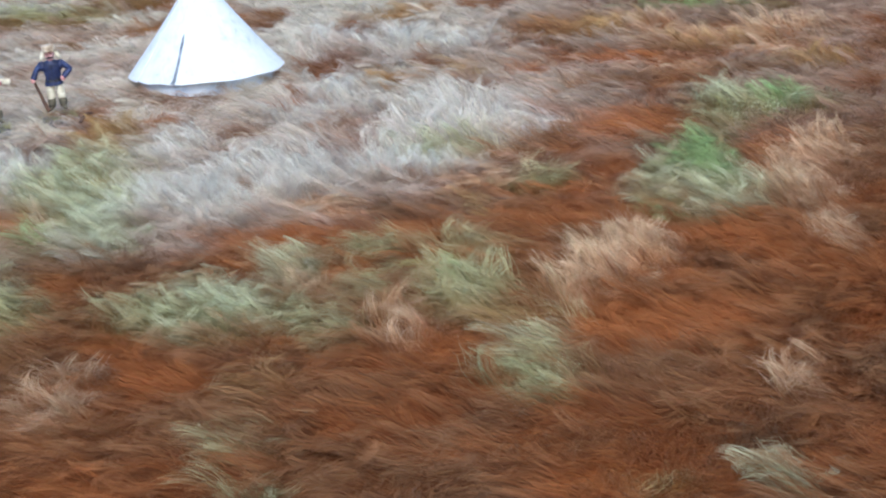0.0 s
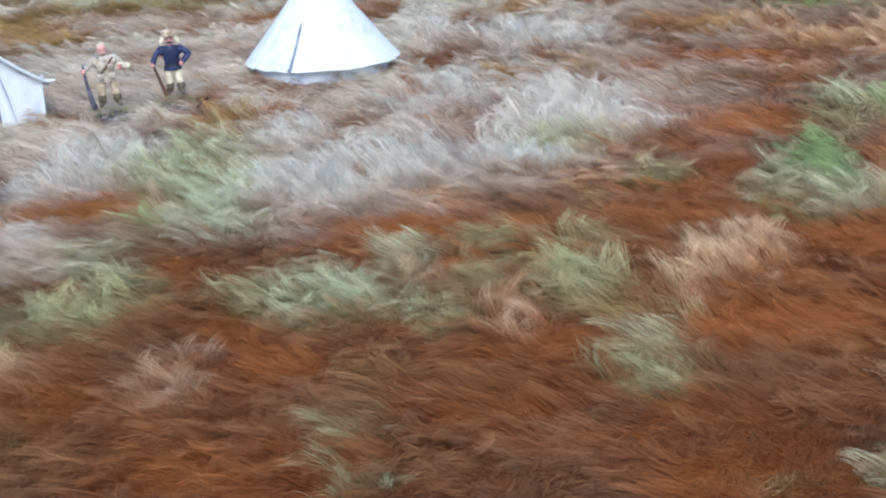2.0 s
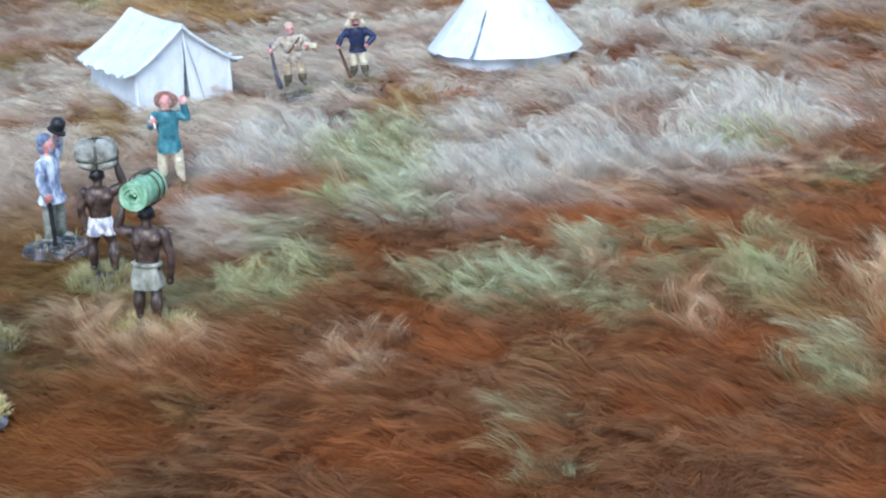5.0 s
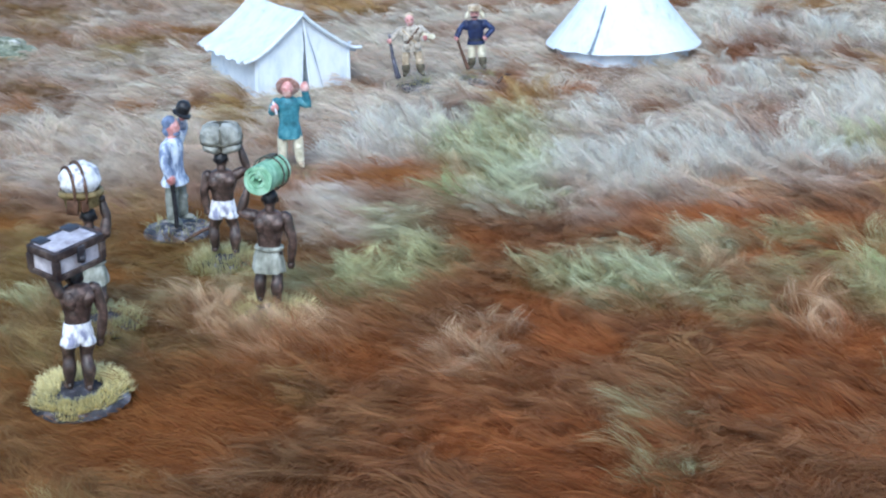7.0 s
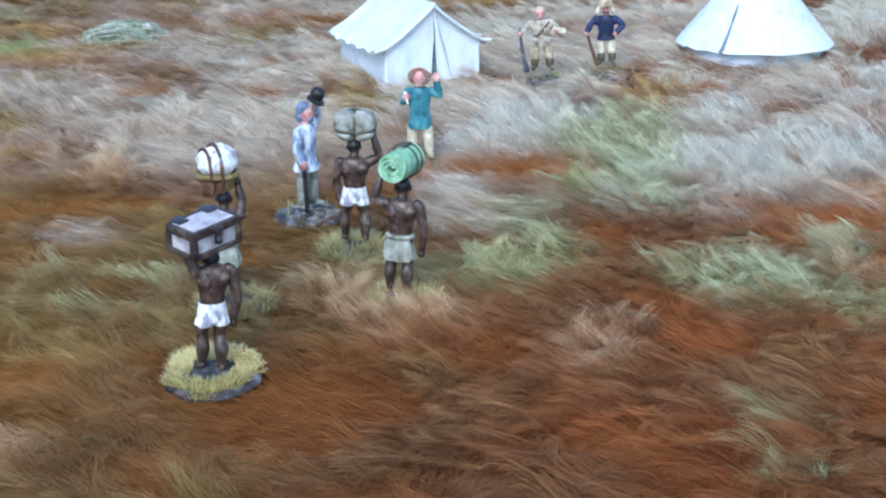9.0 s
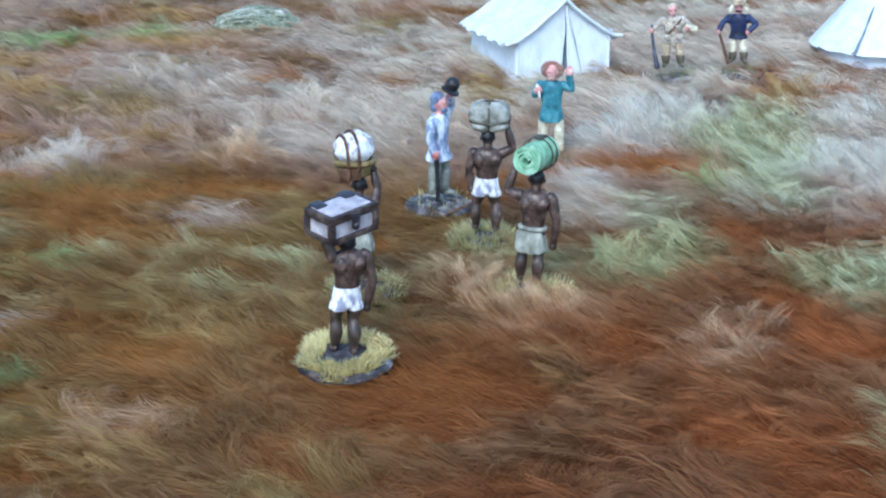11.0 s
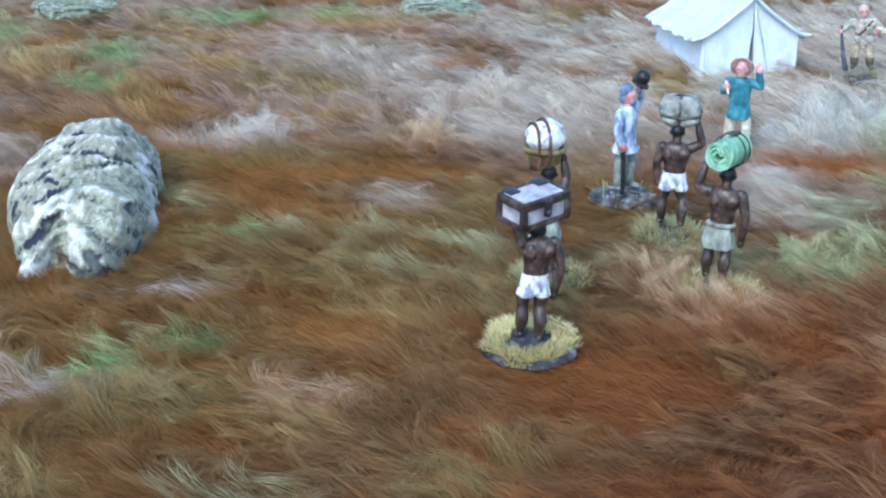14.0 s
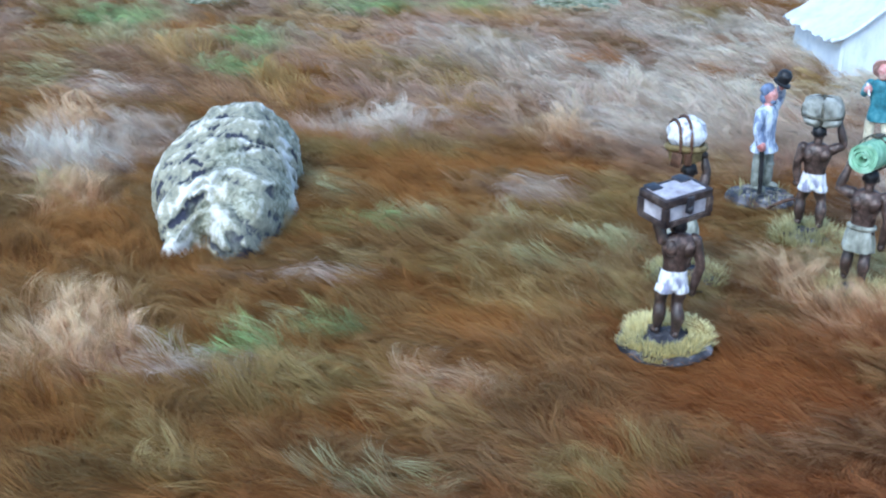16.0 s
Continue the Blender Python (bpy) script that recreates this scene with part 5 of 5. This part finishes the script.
def wall_tent():
    """Ridge tent with low walls, hollow roof slopes, notched eaves and a front flap folded back from the slit."""
    ob = thing("wall_tent", -217.0, 569.5, 0.0, 46.0)
    W, D, HW, HR = 43.0, 50.0, 13.5, 31.0
    P = lambda u, v, z: (u, v, z)
    th = 0.9

    def sheet(name, grid, label="", parent=None, mat=CANVAS):
        bm = bmesh.new()
        rows = [[bm.verts.new(p) for p in r] for r in grid]
        for a, b in zip(rows, rows[1:]):
            for i in range(len(a) - 1):
                bm.faces.new((a[i], a[i + 1], b[i + 1], b[i]))
        bm.normal_update()
        bmesh.ops.solidify(bm, geom=bm.faces[:], thickness=th)
        return part(name, bm, mat, parent or ob, label)

    lin = lambda a, b, n: [a + (b - a) * i / n for i in range(n + 1)]
    wob = lambda u, v, z: 0.45 * noise.noise(Vector((u, v, z)) * 0.13) + 0.2 * noise.noise(Vector((u, v, z)) * 0.4)
    sheet("side_wall", [[P(wob(0, v, z) - 0.7 * (1 - z / HW), v, z) for v in lin(0, D, 18)] for z in lin(-4.5, HW, 6)])
    sheet("side_wall", [[P(W + wob(40, v, z) + 0.7 * (1 - z / HW), v, z) for v in lin(0, D, 18)] for z in lin(-4.5, HW, 6)])
    gable = lambda u: HW + (HR - HW - 1.6) * (1 - abs(u - W / 2) / (W / 2)) ** 1.25
    sheet("back_wall", [[P(u, D + wob(u, 9, f), -4.5 + f * (gable(u) + 4.5)) for u in lin(0, W, 14)] for f in lin(0, 1, 6)])
    slit = lambda f: W * (0.465 + 0.05 * min(1.0, f / 0.6))
    front = lambda u, f, k: P(u, wob(u, k, f * 9) - 0.5 * (1 - f), -4.5 + f * (gable(u) + 4.5))
    sheet("front_wall", [[front(q * slit(f), f, 3) for q in lin(0, 1, 9)] for f in lin(0, 1, 10)], "white canvas front panel beside the slit")
    sheet("front_wall", [[front(W * 0.60 + q * W * 0.40 - (W * 0.07) * f * (1 - q), f, 5) for q in lin(0, 1, 9)] for f in lin(0, 1, 10)], "white canvas front panel with folded flap")
    flap = sheet("front_flap", [[(W * (0.505 + 0.045 * (1 - f)) + q * W * (0.02 + 0.13 * (1 - f)), -1.0 - 1.6 * (1 - f) * (1 - q) + 0.4 * math.sin(q * 5 + f * 3), -4.2 + f * (HR - 1.5 + 4.2 - abs(q - 0.3) * 1.5)) for q in lin(0, 1, 6)] for f in lin(0, 1, 10)], "white flap folded back in a long strip")
    # Grey line along the flap: the shade of its crease, as colour.
    bm = bmesh.new()
    limb(bm, [(W * 0.70, -0.9, -3.5), (W * 0.635, -0.9, 9), (W * 0.565, -0.8, 20.0), (W * 0.53, -0.7, 25.5)], [0.24, 0.22, 0.18, 0.12], 0, 8)
    part("crease_shade_line", bm, SLIT_SHADE, flap, "grey line painting the shade of the flap's crease")
    # Sheet behind the slit; its grey is the doorway's shade put into colour.
    sheet("door_shade_sheet", [[(W * (0.485 + 0.02 * f) + q * W * 0.085 * (1 - f), 0.6 + 5.0 * (1 - q) * (1 - f), -4.2 + f * (HR + 0.5)) for q in lin(0, 1, 4)] for f in lin(0, 0.86, 8)], "grey inner door edge with the doorway's shade in its colour", None, SLIT_SHADE)
    # The pole takes the doorway's shade as its colour.
    bm = bmesh.new()
    limb(bm, [P(W / 2, 1.6, -1.0), P(W / 2, 1.6, HR - 1.0)], [0.6, 0.6], 0, 8)
    part("tent_pole", bm, SLIT_SHADE, ob, "tent pole in the grey of the doorway's shade")
    bm = bmesh.new()
    limb(bm, [P(W + 0.3, -0.5, -3.0), P(W + 0.4, -0.6, HW + 0.6), P(W + 1.6, -1.0, HW + 1.6)], [0.7, 0.65, 0.4], 0, 8)
    part("corner_seam", bm, CANVAS, ob)
    bm = bmesh.new()
    limb(bm, [P(-0.5, -0.3, -4.0), P(-0.2, -0.1, 5.0), P(0.2, 0.1, HW + 0.4)], [0.8, 0.75, 0.7], 0, 8)
    part("corner_seam", bm, CANVAS, ob)

    def roof(side):
        grid = []
        for v in lin(-2.6, D + 2.0, 40):
            row = []
            for k in range(15):
                f = k / 14
                u = W / 2 + side * (W / 2 + (6.6 if side < 0 else 5.6)) * f
                ridge = HR - 0.9 * math.sin(math.pi * (v + 2) / (D + 4))
                z = HW - 0.9 + (ridge - HW + 0.9) * (1 - f) ** 1.38
                z -= 0.55 * abs(math.sin(math.pi * (v + 2.6) / ((D + 4.6) / 3))) * math.sin(math.pi * f)
                if f > 0.86:
                    notch = (v * 0.085 + 0.3 + 0.15 * math.sin(v)) % 1.0
                    z -= (1.9 * notch if notch < 0.86 else 1.9 * (1 - notch) * 6) * (f - 0.86) / 0.14
                    z -= 0.8 * (f - 0.86) / 0.14 if 2 < v < D - 2 else -0.5 * (f - 0.86) / 0.14
                row.append(P(u, v, z + 0.4 * noise.noise(Vector((u * 0.13, v * 0.1, side * 4)))))
            grid.append(row)
        return grid

    sheets = {side: sheet("roof_sheet", roof(side)) for side in (-1, 1)}
    for side in (-1, 1):
        g = roof(side)
        bm = bmesh.new()
        limb(bm, [(p[0], p[1] + 0.2, p[2] - 0.3) for p in g[0][::2]], [0.75] * 8, 0, 8, 3)
        roughen(bm, 0.3, 0.5, 3)
        part("roof_hem", bm, CANVAS, sheets[side], "thick white hem along the gable")
        for row in (13, 27):
            bm = bmesh.new()
            limb(bm, [(p[0], p[1], p[2] - 0.02) for p in g[row][::2]], [0.26] * 8, 0, 6, 2)
            part("roof_seam", bm, SEAM, sheets[side], "pale grey seam line of the roof")
    bm = bmesh.new()
    limb(bm, [P(W / 2, v, HR + 0.1 - 0.9 * math.sin(math.pi * (v + 2) / (D + 4))) for v in lin(-2.8, D + 2, 6)], [0.75] * 7, 0, 8)
    part("ridge_seam", bm, CANVAS, ob)
    return tagged(ob, "white canvas ridge tent with hollow roof and open flap", "tent")


def bell_tent():
    ob = thing("bell_tent", -79.0, 679.0, -3.0, 0.3, -2.0)
    R, H = 36.2, 52.7

    def cone(a0, a1, lift, name, n=56, label=""):
        bm = bmesh.new()
        rows = []
        for k in range(15):
            f = k / 14
            r = R * (0.03 + 0.97 * (1 - f) ** 1.12)
            row = []
            for i in range(n + 1):
                a = a0 + (a1 - a0) * i / n
                w = 1 + 0.008 * math.sin(9 * a) * (1 - f) + 0.012 * noise.noise(Vector((math.cos(a) * 3, math.sin(a) * 3, f * 4)))
                hem = 0.25 * math.sin(9 * a + 1) if k == 0 else 0
                row.append(bm.verts.new((r * w * math.cos(a), r * w * math.sin(a), 6.0 + hem + (H - 6) * f)))
            rows.append(row)
        for a, b in zip(rows, rows[1:]):
            for i in range(n):
                bm.faces.new((a[i], a[i + 1], b[i + 1], b[i]))
        bm.normal_update()
        bmesh.ops.solidify(bm, geom=bm.faces[:], thickness=0.6)
        return part(name, bm, CANVAS, ob, label)

    a_s = radians(255)
    canopy = cone(a_s + 0.05, a_s + 2 * math.pi - 0.62, 0, "cone_sheet", 72)
    # the door flap, folded a little inwards beside the slit
    bm = bmesh.new()
    rows = []
    for k in range(15):
        f = k / 14
        r = R * (0.03 + 0.97 * (1 - f) ** 1.12)
        row = []
        for i in range(11):
            a = a_s - 0.66 + (0.73 - 0.11 * max(0.0, 1 - f / 0.46)) * i / 10
            q = 0.985 - 0.07 * (i / 10) ** 1.5 * (1 - f) * max(0.0, 1 - f / 0.5)
            row.append(bm.verts.new((r * q * math.cos(a), r * q * math.sin(a), 6.0 + (H - 6) * f + (0.3 * math.sin(i * 1.1) - 0.07 * i if k == 0 else 0))))
        rows.append(row)
    for a, b in zip(rows, rows[1:]):
        for i in range(10):
            bm.faces.new((a[i], a[i + 1], b[i + 1], b[i]))
    bm.normal_update()
    bmesh.ops.solidify(bm, geom=bm.faces[:], thickness=0.6)
    part("door_flap", bm, CANVAS, ob, "folded white canvas door flap")
    # Shade along the slit's edge, painted as a thin grey rod.
    bm = bmesh.new()
    pts = []
    for k in range(8):
        f = 0.02 + 0.4 * k / 7
        r = R * (0.03 + 0.97 * (1 - f) ** 1.12) * 1.004
        a = a_s + 0.045
        pts.append((r * math.cos(a), r * math.sin(a), 6.0 + (H - 6) * f))
    limb(bm, pts, [0.55] * 7 + [0.3], 0, 8)
    part("slit_shade_line", bm, SLIT_SHADE, canopy, "grey line painting the shade along the door slit")
    # an added grey sheet inside the slit, the shade there put into its colour
    bm = bmesh.new()
    rows = []
    for k in range(8):
        f = -0.01 + 0.49 * k / 7
        r = R * (0.03 + 0.97 * (1 - max(f, 0.0)) ** 1.12) * 0.915
        rows.append([bm.verts.new((r * math.cos(a), r * math.sin(a), 6.0 + (H - 6) * f)) for a in [a_s - 0.42 + 0.62 * i / 8 for i in range(9)]])
    for a, b in zip(rows, rows[1:]):
        for i in range(8):
            bm.faces.new((a[i], a[i + 1], b[i + 1], b[i]))
    bm.normal_update()
    bmesh.ops.solidify(bm, geom=bm.faces[:], thickness=0.5)
    part("door_shade_sheet", bm, SLIT_SHADE, ob, "added grey sheet coloured as the shade in the door slit")
    bm = bmesh.new()
    n = 72
    rows = [[bm.verts.new((R * q * (1 + 0.01 * math.sin(7 * a)) * math.cos(a), R * q * (1 + 0.01 * math.sin(7 * a)) * math.sin(a), z)) for a in [2 * math.pi * i / n for i in range(n)]] for z, q in ((-4.5, 0.87), (1.5, 0.86), (7.0, 0.84))]
    for a, b in zip(rows, rows[1:]):
        for i in range(n):
            bm.faces.new((a[i], a[(i + 1) % n], b[(i + 1) % n], b[i]))
    bm.normal_update()
    bmesh.ops.solidify(bm, geom=bm.faces[:], thickness=0.8)
    part("skirt_wall", bm, CANVAS, ob, "low white skirt wall")
    bm = bmesh.new()
    loft(bm, [(0, 0, H - 3, 1.4, 1.4), (0, 0, H - 0.5, 1.2, 1.2), (0, 0, H + 0.8, 0.7, 0.7)], 0, 14)
    part("pole_cap", bm, CANVAS, canopy)
    return tagged(ob, "white conical bell tent with a slit door", "tent")


wall_tent()
bell_tent()


def rock(x, y, rz, half, seed, label, wob=0.30, look_of=ROCK, lumps=()):
    """Cast boulder: leaning terraces with worn lips, hollows between them, chipped facets; lumps: direction, size, width."""
    bm = bmesh.new()
    bmesh.ops.create_icosphere(bm, subdivisions=6, radius=1.0)
    off = Vector((seed * 3.7, seed * 1.3, seed * 2.1))
    bed_of = Vector((-0.26, 0.84, 0.42)).normalized()
    lumps = [(Vector(d).normalized(), a, w) for d, a, w in lumps]
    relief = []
    for v in bm.verts:
        d = v.co.normalized()
        s = 1 + wob * noise.noise(d * 1.4 + off) + wob * 0.35 * noise.noise(d * 3.3 + off)
        for e, a, w in lumps:
            s += a * math.exp(-((1 - d.dot(e)) / w) ** 2)
        u = 2.9 * d.dot(bed_of) + 0.42 * noise.noise(d * 1.7 + off) + 0.20 * noise.noise(d * 5.0 + off)
        f = u % 1.0
        terrace = min(f / 0.72, (1.0 - f) / 0.20, 1.0)
        u2 = u * 2.6 + 1.1 * noise.noise(d * 3.2 + off * 1.7)
        f2 = u2 % 1.0
        small = min(f2 / 0.6, (1.0 - f2) / 0.3, 1.0)
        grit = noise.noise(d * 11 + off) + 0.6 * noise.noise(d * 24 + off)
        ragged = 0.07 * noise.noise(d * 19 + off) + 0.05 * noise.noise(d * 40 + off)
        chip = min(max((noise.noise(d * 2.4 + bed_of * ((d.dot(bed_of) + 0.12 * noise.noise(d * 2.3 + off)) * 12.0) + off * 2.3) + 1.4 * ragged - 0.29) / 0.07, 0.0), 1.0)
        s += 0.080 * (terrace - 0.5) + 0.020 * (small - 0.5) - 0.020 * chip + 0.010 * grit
        # Stored for the colour: grooves and chips painted dark as shading, lips white.
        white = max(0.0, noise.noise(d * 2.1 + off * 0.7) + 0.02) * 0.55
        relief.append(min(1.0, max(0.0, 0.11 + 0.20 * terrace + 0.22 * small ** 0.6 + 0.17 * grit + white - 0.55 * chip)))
        v.co = Vector((d.x * half[0] * s, d.y * half[1] * s, d.z * half[2] * s))
    ob = link("rock", bm, look_of)
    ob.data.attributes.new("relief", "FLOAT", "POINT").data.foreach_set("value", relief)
    ob.matrix_world = pose(x * MM, y * MM, -4 * MM, 0, 0, rz)
    return tagged(ob, label, "rock", "rocks")


def twig(pts, radii, label):
    bm = bmesh.new()
    limb(bm, pts, radii, 0, 8)
    roughen(bm, 0.12, 1.5, 3)
    return tagged(link("twig", bm, LEATHER), label, "twig", "twigs")


twig([(-160.0, 370.0, -0.5), (-156.0, 374.0, 1.8), (-154.0, 380.0, 1.5)], [0.6, 0.55, 0.35], "thin dark brown stick lying in the fur by a base")
twig([(-119.0, 603.0, -0.5), (-117.0, 605.0, 2.2), (-114.0, 605.0, 2.6)], [0.7, 0.6, 0.35], "short dark brown twig lying in pale fur")
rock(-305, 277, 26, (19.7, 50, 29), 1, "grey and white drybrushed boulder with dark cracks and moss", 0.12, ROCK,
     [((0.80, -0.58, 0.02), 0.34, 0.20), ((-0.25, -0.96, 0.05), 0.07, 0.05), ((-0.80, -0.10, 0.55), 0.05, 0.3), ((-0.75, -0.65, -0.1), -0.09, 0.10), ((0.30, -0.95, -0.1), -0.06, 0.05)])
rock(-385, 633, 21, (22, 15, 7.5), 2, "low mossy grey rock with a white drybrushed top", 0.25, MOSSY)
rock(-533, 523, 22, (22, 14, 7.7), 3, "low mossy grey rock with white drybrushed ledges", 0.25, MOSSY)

# ---- the mat last: nothing grows through what stands on it ----
stands(-135, 252, 11.4), stands(-155, 303, 8.3), stands(-142, 360, 3.2), stands(-112, 321, 3.1)
stands(-170, 386, 9.2), stands(-158, 457, 2.3), stands(-135, 627, 1.8), stands(-159, 608, 1.8)
stands(-79, 679, 30.2), stands(-287, 252, 16.3), stands(-301, 277, 17.6), stands(-314, 299, 16.7), stands(-382, 631, 15.9), stands(-529, 516, 17.5)
stands(-215, 594, 18.0), stands(-230, 611, 15.8)
build_backing()
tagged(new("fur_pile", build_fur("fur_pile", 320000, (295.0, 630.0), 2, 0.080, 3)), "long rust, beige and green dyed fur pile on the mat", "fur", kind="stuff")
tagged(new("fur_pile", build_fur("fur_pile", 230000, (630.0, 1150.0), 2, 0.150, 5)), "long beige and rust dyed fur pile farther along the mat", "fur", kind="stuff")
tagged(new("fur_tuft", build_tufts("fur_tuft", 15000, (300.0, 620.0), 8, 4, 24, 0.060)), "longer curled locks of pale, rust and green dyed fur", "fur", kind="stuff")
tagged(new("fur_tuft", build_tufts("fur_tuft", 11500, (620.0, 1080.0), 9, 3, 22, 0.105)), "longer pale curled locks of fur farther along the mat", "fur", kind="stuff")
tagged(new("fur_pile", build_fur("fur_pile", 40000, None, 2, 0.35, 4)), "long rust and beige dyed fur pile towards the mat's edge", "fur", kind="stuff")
bm = bmesh.new()
slab(bm, (-250, 520, -22), (680, 770, 10), 0, 1.0)
tagged(link("table_board", bm, LEATHER), "plain brown board under the fur mat", "board", kind="structure")
